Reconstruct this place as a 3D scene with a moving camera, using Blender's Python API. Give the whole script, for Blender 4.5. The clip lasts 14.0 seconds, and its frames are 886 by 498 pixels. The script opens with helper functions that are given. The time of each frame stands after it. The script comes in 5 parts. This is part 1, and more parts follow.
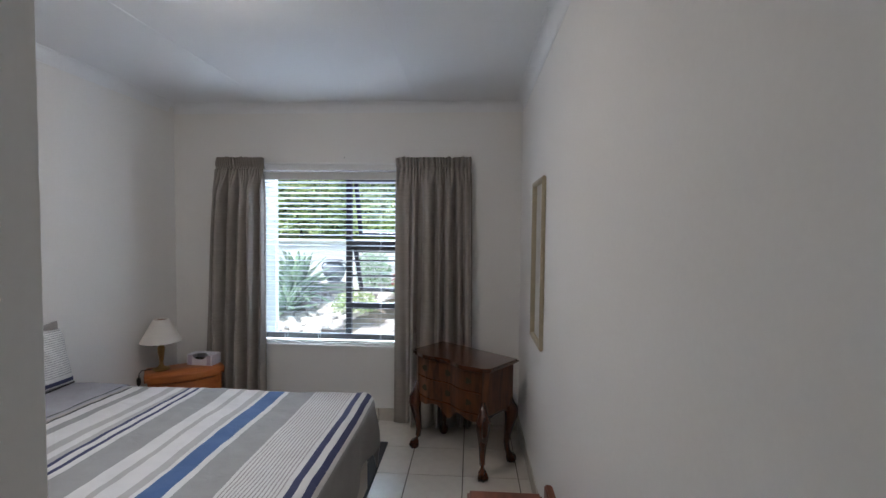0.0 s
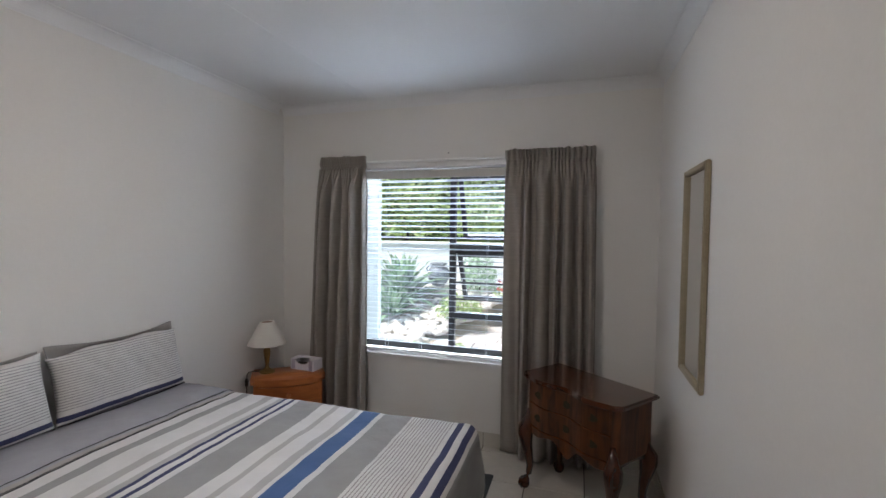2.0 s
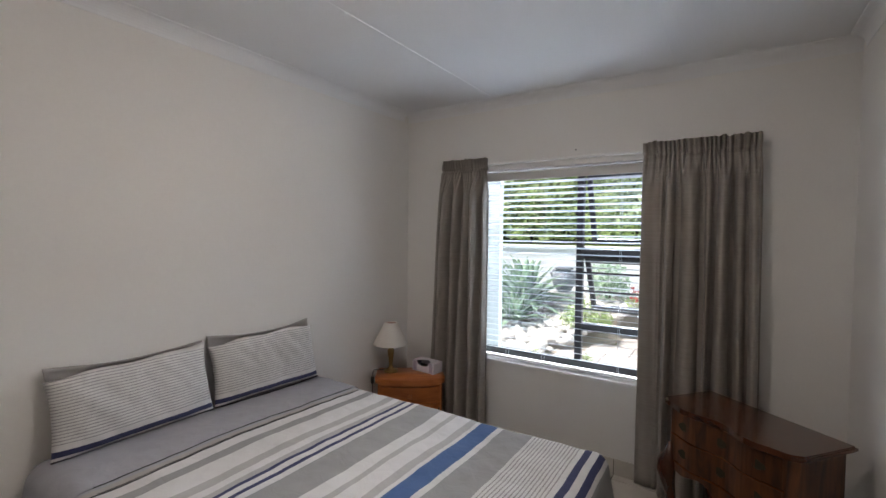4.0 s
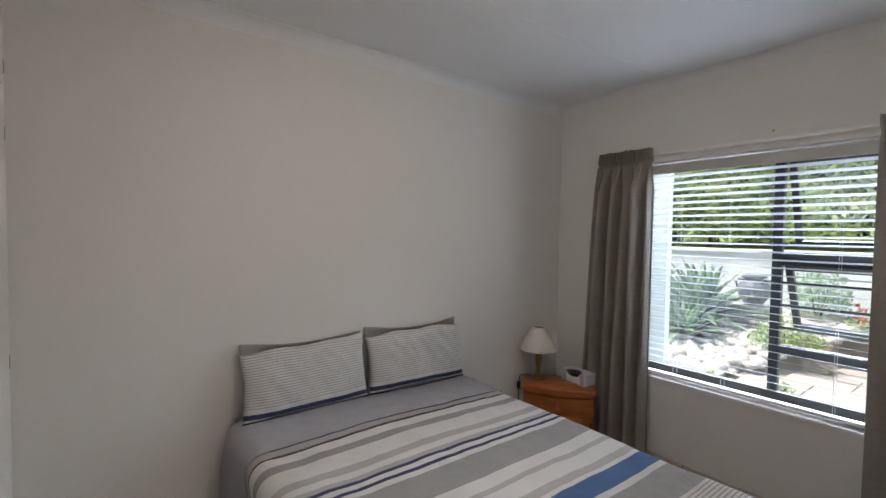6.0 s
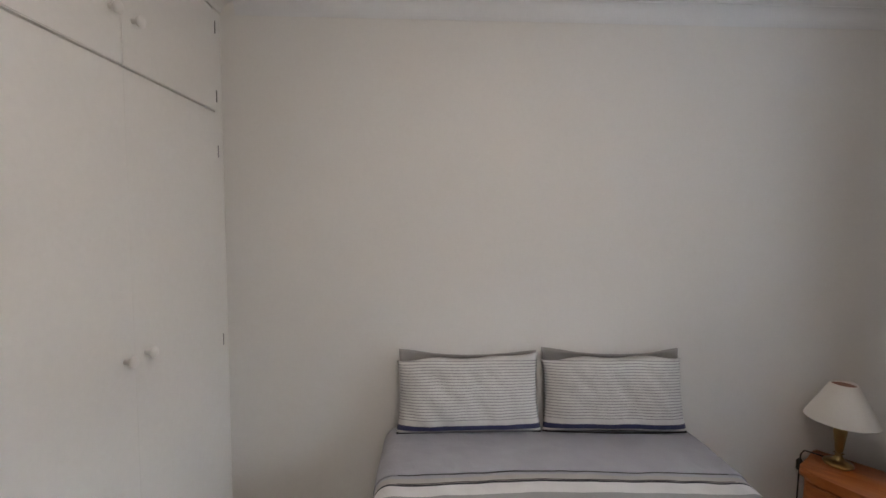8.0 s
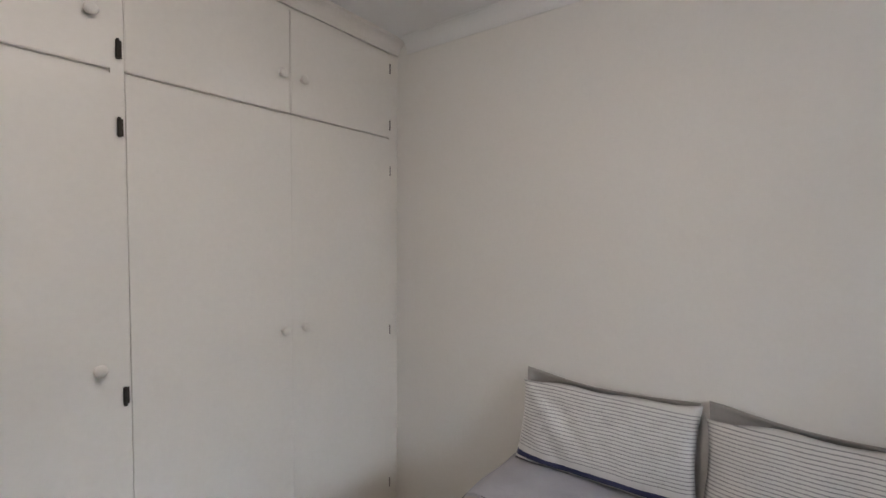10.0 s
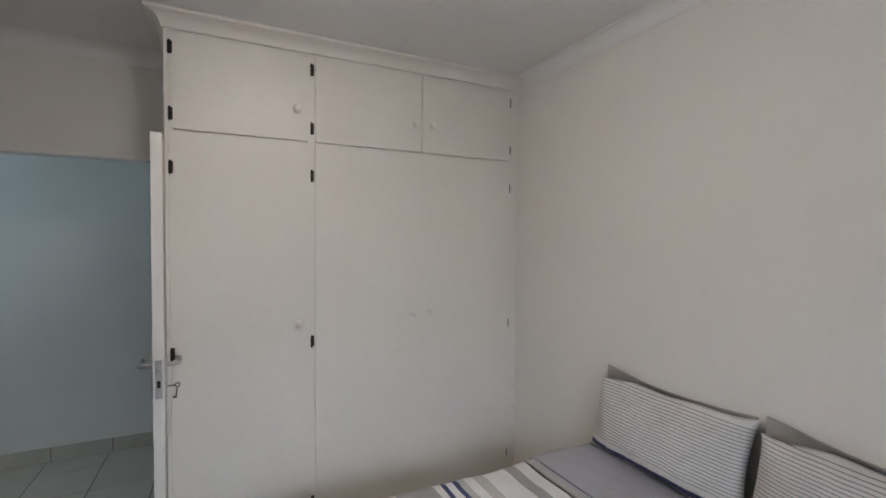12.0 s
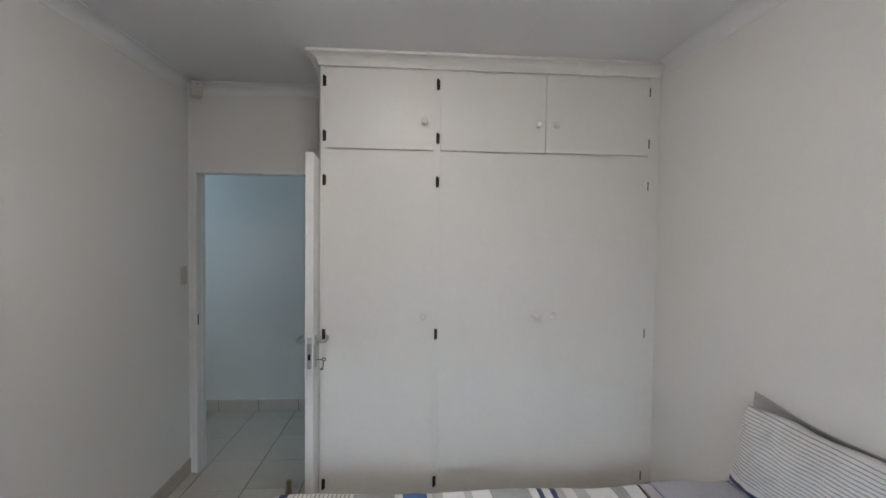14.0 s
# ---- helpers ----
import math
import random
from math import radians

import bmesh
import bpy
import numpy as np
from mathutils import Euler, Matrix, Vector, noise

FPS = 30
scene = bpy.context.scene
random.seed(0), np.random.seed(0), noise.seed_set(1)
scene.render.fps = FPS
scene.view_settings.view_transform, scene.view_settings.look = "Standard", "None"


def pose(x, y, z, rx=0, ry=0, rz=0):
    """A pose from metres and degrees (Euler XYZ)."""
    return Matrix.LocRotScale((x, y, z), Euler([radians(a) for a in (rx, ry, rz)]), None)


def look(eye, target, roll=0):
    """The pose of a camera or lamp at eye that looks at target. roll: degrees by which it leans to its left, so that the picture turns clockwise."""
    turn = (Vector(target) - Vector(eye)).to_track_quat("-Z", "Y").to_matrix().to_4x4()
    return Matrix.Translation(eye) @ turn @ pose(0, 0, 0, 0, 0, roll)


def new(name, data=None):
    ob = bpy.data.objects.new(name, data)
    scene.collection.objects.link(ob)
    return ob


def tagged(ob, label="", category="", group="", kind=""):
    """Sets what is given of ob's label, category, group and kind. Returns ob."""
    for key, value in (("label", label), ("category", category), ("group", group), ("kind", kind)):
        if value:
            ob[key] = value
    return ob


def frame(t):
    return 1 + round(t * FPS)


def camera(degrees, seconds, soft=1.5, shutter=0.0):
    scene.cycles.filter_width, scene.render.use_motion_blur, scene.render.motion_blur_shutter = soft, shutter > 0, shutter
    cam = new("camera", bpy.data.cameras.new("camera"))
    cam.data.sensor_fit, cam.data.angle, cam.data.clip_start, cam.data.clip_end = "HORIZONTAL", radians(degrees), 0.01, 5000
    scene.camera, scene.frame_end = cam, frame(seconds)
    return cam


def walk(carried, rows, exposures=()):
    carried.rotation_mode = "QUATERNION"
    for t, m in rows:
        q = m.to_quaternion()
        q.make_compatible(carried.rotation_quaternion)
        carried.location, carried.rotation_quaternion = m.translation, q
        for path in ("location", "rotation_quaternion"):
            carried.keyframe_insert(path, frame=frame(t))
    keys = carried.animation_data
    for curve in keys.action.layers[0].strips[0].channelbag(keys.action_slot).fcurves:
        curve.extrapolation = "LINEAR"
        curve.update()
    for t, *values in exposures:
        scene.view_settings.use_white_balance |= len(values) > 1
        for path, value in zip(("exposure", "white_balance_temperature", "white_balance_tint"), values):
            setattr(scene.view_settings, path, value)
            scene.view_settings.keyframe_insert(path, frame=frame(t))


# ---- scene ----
cam = camera(90.3, 14.0)
EXPOSURES = [(0.0, 1.32, 6080, 12), (2.0, 1.24, 6330, 13), (5.0, 1.21, 6600, 14), (6.5, 1.03, 6600, 13), (8.0, 1.27, 6650, 14), (9.0, 1.29, 6650, 14), (12.5, 1.26, 6380, 12), (14.0, 1.40, 6180, 11)]
PATH = [
    (0, (-0.041, 0.214, 1.603), (-0.169, 2.208, 1.52), 0.6),
    (0.5, (-0.059, 0.364, 1.6), (-0.295, 2.348, 1.52), 0.7),
    (1, (-0.093, 0.496, 1.607), (-0.439, 2.464, 1.527), 0.7),
    (1.5, (-0.129, 0.568, 1.609), (-0.601, 2.509, 1.53), 0.7),
    (2, (-0.14, 0.622, 1.601), (-0.732, 2.531, 1.525), 0.7),
    (2.2, (-0.15, 0.647, 1.605), (-0.784, 2.542, 1.528), 0.6),
    (4.3, (-0.191, 0.759, 1.608), (-1.362, 2.378, 1.535), 0.8),
    (4.5, (-0.212, 0.769, 1.606), (-1.432, 2.352, 1.53), 0.9),
    (5, (-0.224, 0.778, 1.602), (-1.555, 2.268, 1.529), 0.9),
    (5.5, (-0.215, 0.803, 1.604), (-1.678, 2.164, 1.531), 0.9),
    (6, (-0.21, 0.853, 1.597), (-1.809, 2.053, 1.525), 0.8),
    (6.5, (-0.226, 0.956, 1.587), (-1.951, 1.965, 1.516), 0.9),
    (7, (-0.287, 1.093, 1.62), (-2.138, 1.846, 1.524), 1.0),
    (7.5, (-0.336, 1.271, 1.614), (-2.292, 1.675, 1.517), 0.6),
    (8, (-0.468, 1.486, 1.661), (-2.462, 1.548, 1.515), 0.5),
    (8.5, (-0.578, 1.647, 1.598), (-2.556, 1.361, 1.517), 0.4),
    (9, (-0.691, 1.82, 1.611), (-2.585, 1.181, 1.54), 0.4),
    (9.2, (-0.716, 1.882, 1.622), (-2.56, 1.111, 1.544), 0.4),
    (11.3, (-0.798, 2.676, 1.628), (-1.962, 1.051, 1.567), 0.5),
    (11.5, (-0.811, 2.728, 1.637), (-1.902, 1.053, 1.575), 0.5),
    (12, (-0.889, 2.881, 1.646), (-1.765, 1.084, 1.583), 0.5),
    (12.5, (-0.962, 2.951, 1.638), (-1.643, 1.071, 1.577), 0.6),
    (13, (-1.057, 2.956, 1.64), (-1.545, 1.018, 1.572), 0.7),
    (13.5, (-1.102, 2.971, 1.643), (-1.407, 0.996, 1.579), 0.7),
    (14, (-1.142, 3.009, 1.65), (-1.282, 1.015, 1.585), 0.7),
]
walk(cam, [(t, look(eye, target, roll)) for t, eye, target, roll in PATH], EXPOSURES)

# ---- world, sun and lamps ----
world = bpy.data.worlds.new("world")
scene.world = world
world.use_nodes = True
wn = world.node_tree.nodes
sky = wn.new("ShaderNodeTexSky")
sky.sky_type = "NISHITA"
sky.sun_disc = False
sky.sun_elevation = radians(65)
sky.sun_rotation = radians(237.5)
bg = wn["Background"]
bg.inputs["Strength"].default_value = 0.05
world.node_tree.links.new(sky.outputs[0], bg.inputs[0])

sun = new("sun", bpy.data.lights.new("sun", "SUN"))
sun.data.energy = 4.2
sun.data.angle = radians(10)
sun.data.color = (1.0, 0.96, 0.9)
sun.matrix_world = look((-5.5, 0.5, 14), (0, 4, 0))


def area_lamp(name, eye, target, w, h, watts, color):
    lamp = new(name, bpy.data.lights.new(name, "AREA"))
    lamp.data.shape = "RECTANGLE"
    lamp.data.size, lamp.data.size_y = w, h
    lamp.data.energy = watts
    lamp.data.color = color
    lamp.matrix_world = look(eye, target)
    return lamp


SKYLIGHT = area_lamp("window_skylight", (-0.7, 7.5, 3.95), (-1.1, 3.6, 1.3), 5.0, 2.0, 180, (0.78, 0.89, 1.0))
SKYLIGHT.data.spread = radians(80)
HALL_LAMP = area_lamp("hall_daylight", (2.35, -0.65, 1.75), (0.2, -0.95, 2.0), 0.8, 1.2, 2.6, (0.6, 0.84, 1.0))
HALL_LAMP.data.spread = radians(110)


# ---- materials ----
def mat(name, color, rough=0.6, metal=0.0, scale=40.0, bump=0.1, vary=0.08, coarse=3.0, coat=0.0, random_tone=0.0):
    """A surface with fine grain, coarse variation and relief at real size."""
    m = bpy.data.materials.new(name)
    m.use_nodes = True
    nt = m.node_tree
    b = nt.nodes["Principled BSDF"]
    b.inputs["Roughness"].default_value = rough
    b.inputs["Metallic"].default_value = metal
    b.inputs["Coat Weight"].default_value = coat
    tc = nt.nodes.new("ShaderNodeTexCoord")
    fine = nt.nodes.new("ShaderNodeTexNoise")
    fine.inputs["Scale"].default_value = scale
    fine.inputs["Detail"].default_value = 4
    big = nt.nodes.new("ShaderNodeTexNoise")
    big.inputs["Scale"].default_value = coarse
    big.inputs["Detail"].default_value = 3
    for n in (fine, big):
        nt.links.new(tc.outputs["Object"], n.inputs["Vector"])
    add = nt.nodes.new("ShaderNodeMath")
    add.operation = "ADD"
    nt.links.new(fine.outputs["Fac"], add.inputs[0])
    nt.links.new(big.outputs["Fac"], add.inputs[1])
    rng = nt.nodes.new("ShaderNodeMapRange")
    rng.inputs["From Min"].default_value = 0.6
    rng.inputs["From Max"].default_value = 1.4
    rng.inputs["To Min"].default_value = 1 - vary
    rng.inputs["To Max"].default_value = 1 + vary
    nt.links.new(add.outputs[0], rng.inputs["Value"])
    hsv = nt.nodes.new("ShaderNodeHueSaturation")
    hsv.inputs["Color"].default_value = (*color, 1)
    nt.links.new(rng.outputs[0], hsv.inputs["Value"])
    out = hsv.outputs[0]
    if random_tone:
        info = nt.nodes.new("ShaderNodeObjectInfo")
        r2 = nt.nodes.new("ShaderNodeMapRange")
        r2.inputs["To Min"].default_value = 1 - random_tone
        r2.inputs["To Max"].default_value = 1 + random_tone
        nt.links.new(info.outputs["Random"], r2.inputs["Value"])
        h2 = nt.nodes.new("ShaderNodeHueSaturation")
        nt.links.new(out, h2.inputs["Color"])
        nt.links.new(r2.outputs[0], h2.inputs["Value"])
        out = h2.outputs[0]
    nt.links.new(out, b.inputs["Base Color"])
    if bump:
        bp = nt.nodes.new("ShaderNodeBump")
        bp.inputs["Strength"].default_value = bump
        bp.inputs["Distance"].default_value = 0.004
        nt.links.new(fine.outputs["Fac"], bp.inputs["Height"])
        nt.links.new(bp.outputs[0], b.inputs["Normal"])
    return m


def wood(name, dark, light, rough=0.35, coat=0.3, along="X", ring=14.0):
    m = bpy.data.materials.new(name)
    m.use_nodes = True
    nt = m.node_tree
    b = nt.nodes["Principled BSDF"]
    b.inputs["Roughness"].default_value = rough
    b.inputs["Coat Weight"].default_value = coat
    b.inputs["Coat Roughness"].default_value = 0.2
    tc = nt.nodes.new("ShaderNodeTexCoord")
    mp = nt.nodes.new("ShaderNodeMapping")
    mp.inputs["Scale"].default_value = {"X": (1.2, ring, ring), "Y": (ring, 1.2, ring), "Z": (ring, ring, 1.2)}[along]
    nt.links.new(tc.outputs["Object"], mp.inputs["Vector"])
    n1 = nt.nodes.new("ShaderNodeTexNoise")
    n1.inputs["Scale"].default_value = 2.2
    n1.inputs["Detail"].default_value = 6
    n1.inputs["Distortion"].default_value = 1.2
    nt.links.new(mp.outputs[0], n1.inputs["Vector"])
    n2 = nt.nodes.new("ShaderNodeTexNoise")
    n2.inputs["Scale"].default_value = 7
    nt.links.new(tc.outputs["Object"], n2.inputs["Vector"])
    mx = nt.nodes.new("ShaderNodeMath")
    mx.operation = "MULTIPLY_ADD"
    mx.inputs[1].default_value = 0.35
    nt.links.new(n2.outputs["Fac"], mx.inputs[0])
    nt.links.new(n1.outputs["Fac"], mx.inputs[2])
    ramp = nt.nodes.new("ShaderNodeValToRGB")
    ramp.color_ramp.elements[0].position, ramp.color_ramp.elements[1].position = 0.45, 0.9
    ramp.color_ramp.elements[0].color = (*dark, 1)
    ramp.color_ramp.elements[1].color = (*light, 1)
    nt.links.new(mx.outputs[0], ramp.inputs[0])
    nt.links.new(ramp.outputs[0], b.inputs["Base Color"])
    bp = nt.nodes.new("ShaderNodeBump")
    bp.inputs["Strength"].default_value = 0.05
    bp.inputs["Distance"].default_value = 0.002
    nt.links.new(n1.outputs["Fac"], bp.inputs["Height"])
    nt.links.new(bp.outputs[0], b.inputs["Normal"])
    return m


def striped(name, bands, lo, hi, rough=0.9, pins=()):
    """Woven cloth; bands of (from, colour) along the cloth's first UV axis. pins: (from, to, pitch, share, colour) thin lines."""
    m = bpy.data.materials.new(name)
    m.use_nodes = True
    nt = m.node_tree
    b = nt.nodes["Principled BSDF"]
    b.inputs["Roughness"].default_value = rough
    b.inputs["Sheen Weight"].default_value = 0.05
    uv = nt.nodes.new("ShaderNodeUVMap")
    sep = nt.nodes.new("ShaderNodeSeparateXYZ")
    nt.links.new(uv.outputs[0], sep.inputs[0])
    wob = nt.nodes.new("ShaderNodeTexNoise")
    wob.inputs["Scale"].default_value = 120
    nt.links.new(uv.outputs[0], wob.inputs["Vector"])
    wm = nt.nodes.new("ShaderNodeMath")
    wm.operation = "MULTIPLY_ADD"
    wm.inputs[1].default_value = 0.003
    nt.links.new(wob.outputs["Fac"], wm.inputs[0])
    nt.links.new(sep.outputs[0], wm.inputs[2])
    pos = nt.nodes.new("ShaderNodeMapRange")
    pos.inputs["From Min"].default_value, pos.inputs["From Max"].default_value = lo + 0.0015, hi + 0.0015
    nt.links.new(wm.outputs[0], pos.inputs["Value"])
    ramp = nt.nodes.new("ShaderNodeValToRGB")
    ramp.color_ramp.interpolation = "CONSTANT"
    els = ramp.color_ramp.elements
    els[0].position, els[0].color = 0.0, (*bands[0][1], 1)
    els[1].position, els[1].color = (bands[1][0] - lo) / (hi - lo), (*bands[1][1], 1)
    for p, c in bands[2:]:
        e = els.new((p - lo) / (hi - lo))
        e.color = (*c, 1)
    nt.links.new(pos.outputs[0], ramp.inputs[0])
    col = ramp.outputs[0]
    for p0, p1, pitch, share, c in pins:
        saw = nt.nodes.new("ShaderNodeMath")
        saw.operation = "PINGPONG"
        saw.inputs[1].default_value = pitch / 2
        nt.links.new(wm.outputs[0], saw.inputs[0])
        lt = nt.nodes.new("ShaderNodeMath")
        lt.operation = "LESS_THAN"
        lt.inputs[1].default_value = pitch / 2 * share
        nt.links.new(saw.outputs[0], lt.inputs[0])
        g1 = nt.nodes.new("ShaderNodeMath")
        g1.operation = "GREATER_THAN"
        g1.inputs[1].default_value = p0
        g2 = nt.nodes.new("ShaderNodeMath")
        g2.operation = "LESS_THAN"
        g2.inputs[1].default_value = p1
        m1 = nt.nodes.new("ShaderNodeMath")
        m1.operation = "MULTIPLY"
        m2 = nt.nodes.new("ShaderNodeMath")
        m2.operation = "MULTIPLY"
        for g in (g1, g2):
            nt.links.new(wm.outputs[0], g.inputs[0])
        nt.links.new(g1.outputs[0], m1.inputs[0])
        nt.links.new(g2.outputs[0], m1.inputs[1])
        nt.links.new(m1.outputs[0], m2.inputs[0])
        nt.links.new(lt.outputs[0], m2.inputs[1])
        mixc = nt.nodes.new("ShaderNodeMix")
        mixc.data_type = "RGBA"
        mixc.inputs[7].default_value = (*c, 1)
        nt.links.new(m2.outputs[0], mixc.inputs[0])
        nt.links.new(col, mixc.inputs[6])
        col = mixc.outputs[2]
    nz = nt.nodes.new("ShaderNodeTexNoise")
    nz.inputs["Scale"].default_value = 9
    nz.inputs["Detail"].default_value = 5
    tc = nt.nodes.new("ShaderNodeTexCoord")
    nt.links.new(tc.outputs["Object"], nz.inputs["Vector"])
    rg = nt.nodes.new("ShaderNodeMapRange")
    rg.inputs["To Min"].default_value, rg.inputs["To Max"].default_value = 0.88, 1.12
    nt.links.new(nz.outputs["Fac"], rg.inputs["Value"])
    hs = nt.nodes.new("ShaderNodeHueSaturation")
    nt.links.new(col, hs.inputs["Color"])
    nt.links.new(rg.outputs[0], hs.inputs["Value"])
    nt.links.new(hs.outputs[0], b.inputs["Base Color"])
    wv = nt.nodes.new("ShaderNodeTexNoise")
    wv.inputs["Scale"].default_value = 450
    nt.links.new(tc.outputs["Object"], wv.inputs["Vector"])
    bp = nt.nodes.new("ShaderNodeBump")
    bp.inputs["Strength"].default_value = 0.05
    bp.inputs["Distance"].default_value = 0.001
    nt.links.new(wv.outputs["Fac"], bp.inputs["Height"])
    wk = nt.nodes.new("ShaderNodeTexNoise")
    wk.inputs["Scale"].default_value = 13
    wk.inputs["Detail"].default_value = 6
    wk.inputs["Distortion"].default_value = 0.9
    nt.links.new(tc.outputs["Object"], wk.inputs["Vector"])
    bw = nt.nodes.new("ShaderNodeBump")
    bw.inputs["Strength"].default_value = 0.4
    bw.inputs["Distance"].default_value = 0.012
    nt.links.new(wk.outputs["Fac"], bw.inputs["Height"])
    nt.links.new(bw.outputs[0], bp.inputs["Normal"])
    nt.links.new(bp.outputs[0], b.inputs["Normal"])
    return m


PLASTER = mat("white_wall_paint", (0.78, 0.76, 0.73), 0.75, scale=70, bump=0.06, vary=0.02, coarse=1.2)
CEILING = mat("white_ceiling_paint", (0.78, 0.78, 0.78), 0.8, scale=90, bump=0.04, vary=0.02, coarse=1.0)
CUPBOARD = mat("white_enamel_paint", (0.8, 0.775, 0.735), 0.42, scale=55, bump=0.05, vary=0.025, coarse=2.0)
TRIM = mat("white_trim_paint", (0.8, 0.79, 0.77), 0.45, scale=60, bump=0.04, vary=0.02)
TILE = mat("cream_floor_tile", (0.56, 0.52, 0.455), 0.26, scale=18, bump=0.03, vary=0.06, coarse=4, random_tone=0.03)
GROUT = mat("grey_grout", (0.085, 0.075, 0.062), 0.9, scale=80, bump=0.2, vary=0.1)
FRAME = mat("black_aluminium", (0.018, 0.018, 0.02), 0.4, scale=60, bump=0.03, vary=0.1)
SLAT = mat("white_blind_slat", (0.66, 0.68, 0.71), 0.45, scale=60, bump=0.02, vary=0.02)
STEEL = mat("brushed_steel", (0.55, 0.55, 0.56), 0.3, 1.0, scale=90, bump=0.05, vary=0.1)
BLACK = mat("blackened_metal", (0.03, 0.025, 0.02), 0.45, 0.6, scale=90, bump=0.1, vary=0.2)
BRASS = mat("aged_brass", (0.36, 0.25, 0.1), 0.3, 1.0, scale=30, bump=0.05, vary=0.2)
SHADE = mat("cream_lampshade_cloth", (0.75, 0.71, 0.65), 0.9, scale=200, bump=0.1, vary=0.04)
SHADE_IN = mat("brown_shade_lining", (0.25, 0.12, 0.08), 0.9, scale=100, bump=0.1, vary=0.1)
CORD = mat("dark_flex", (0.03, 0.025, 0.02), 0.5, bump=0)
PINE = wood("orange_pine", (0.34, 0.088, 0.016), (0.54, 0.168, 0.038), 0.38, 0.25, "X", 10)
PINE_FRONT = wood("orange_pine_front", (0.29, 0.074, 0.014), (0.47, 0.14, 0.031), 0.4, 0.2, "X", 12)
WALNUT = wood("burr_walnut", (0.034, 0.009, 0.004), (0.11, 0.031, 0.010), 0.25, 0.8, "X", 5)
WALNUT.node_tree.nodes["Principled BSDF"].inputs["Coat Roughness"].default_value = 0.09
WALNUT_FRONT = wood("figured_walnut_front", (0.016, 0.006, 0.003), (0.17, 0.055, 0.015), 0.35, 0.2, "Z", 9)
BEAD = wood("polished_bead", (0.09, 0.03, 0.010), (0.22, 0.08, 0.026), 0.2, 0.8, "X", 9)
MAHOG = wood("dark_mahogany", (0.035, 0.010, 0.005), (0.10, 0.028, 0.011), 0.25, 0.5, "Z", 8)
BENCH = wood("red_brown_wood", (0.13, 0.035, 0.018), (0.24, 0.07, 0.035), 0.35, 0.3, "Y", 9)
PULL = mat("dull_brass", (0.05, 0.045, 0.028), 0.5, 0.5, scale=60, bump=0.1, vary=0.2)
GILT = mat("pale_gilt_frame", (0.42, 0.35, 0.24), 0.45, 0.25, scale=60, bump=0.1, vary=0.12)
TISSUE = mat("lilac_card", (0.74, 0.71, 0.77), 0.7, scale=25, bump=0.02, vary=0.12)
TISSUE_IN = mat("dark_box_inside", (0.06, 0.045, 0.035), 0.9, bump=0)
RUG = mat("charcoal_rug", (0.055, 0.06, 0.065), 0.95, scale=160, bump=0.6, vary=0.2)
BASECLOTH = mat("pale_bed_base_cloth", (0.6, 0.575, 0.54), 0.95, scale=150, bump=0.3, vary=0.1)
MATTRESS = mat("white_mattress_ticking", (0.7, 0.69, 0.67), 0.9, scale=60, bump=0.2, vary=0.05)
PILLOW_GREY = mat("grey_pillow_cloth", (0.36, 0.34, 0.32), 0.92, scale=300, bump=0.15, vary=0.06, coarse=6)
PLASTIC = mat("ivory_plastic", (0.56, 0.53, 0.46), 0.4, scale=50, bump=0.02, vary=0.03)
WHITE = (0.64, 0.625, 0.61)
GREY = (0.30, 0.295, 0.29)
LIGHTGREY = (0.42, 0.405, 0.39)
TAUPE = (0.40, 0.37, 0.345)
LAV = (0.36, 0.355, 0.385)
NAVY = (0.035, 0.04, 0.11)
BLUE = (0.055, 0.115, 0.27)
INK = (0.02, 0.02, 0.025)
DUVET = striped("striped_duvet_cotton", [
    (-2.7, LAV), (-2.10, TAUPE), (-2.066, INK), (-2.059, WHITE), (-1.998, GREY), (-1.94, WHITE),
    (-1.835, LIGHTGREY), (-1.785, WHITE), (-1.745, LIGHTGREY), (-1.712, NAVY), (-1.687, WHITE), (-1.662, NAVY), (-1.634, WHITE),
    (-1.612, GREY), (-1.451, WHITE), (-1.384, LIGHTGREY), (-1.350, WHITE), (-1.276, LIGHTGREY), (-1.237, WHITE), (-1.214, BLUE),
    (-1.121, WHITE), (-1.092, GREY), (-0.94, WHITE), (-0.69, NAVY), (-0.662, WHITE), (-0.63, NAVY), (-0.60, WHITE), (-0.58, GREY),
], -2.7, -0.1, pins=[(-0.925, -0.70, 0.0155, 0.34, (0.33, 0.31, 0.3))])
PILLOW = striped("pinstriped_pillow_cotton", [
    (-0.3, (0.30, 0.285, 0.275)), (-0.185, INK), (-0.179, WHITE), (-0.168, NAVY), (-0.145, WHITE)],
    -0.3, 0.3, pins=[(-0.118, 0.15, 0.0128, 0.28, (0.3, 0.295, 0.295))])


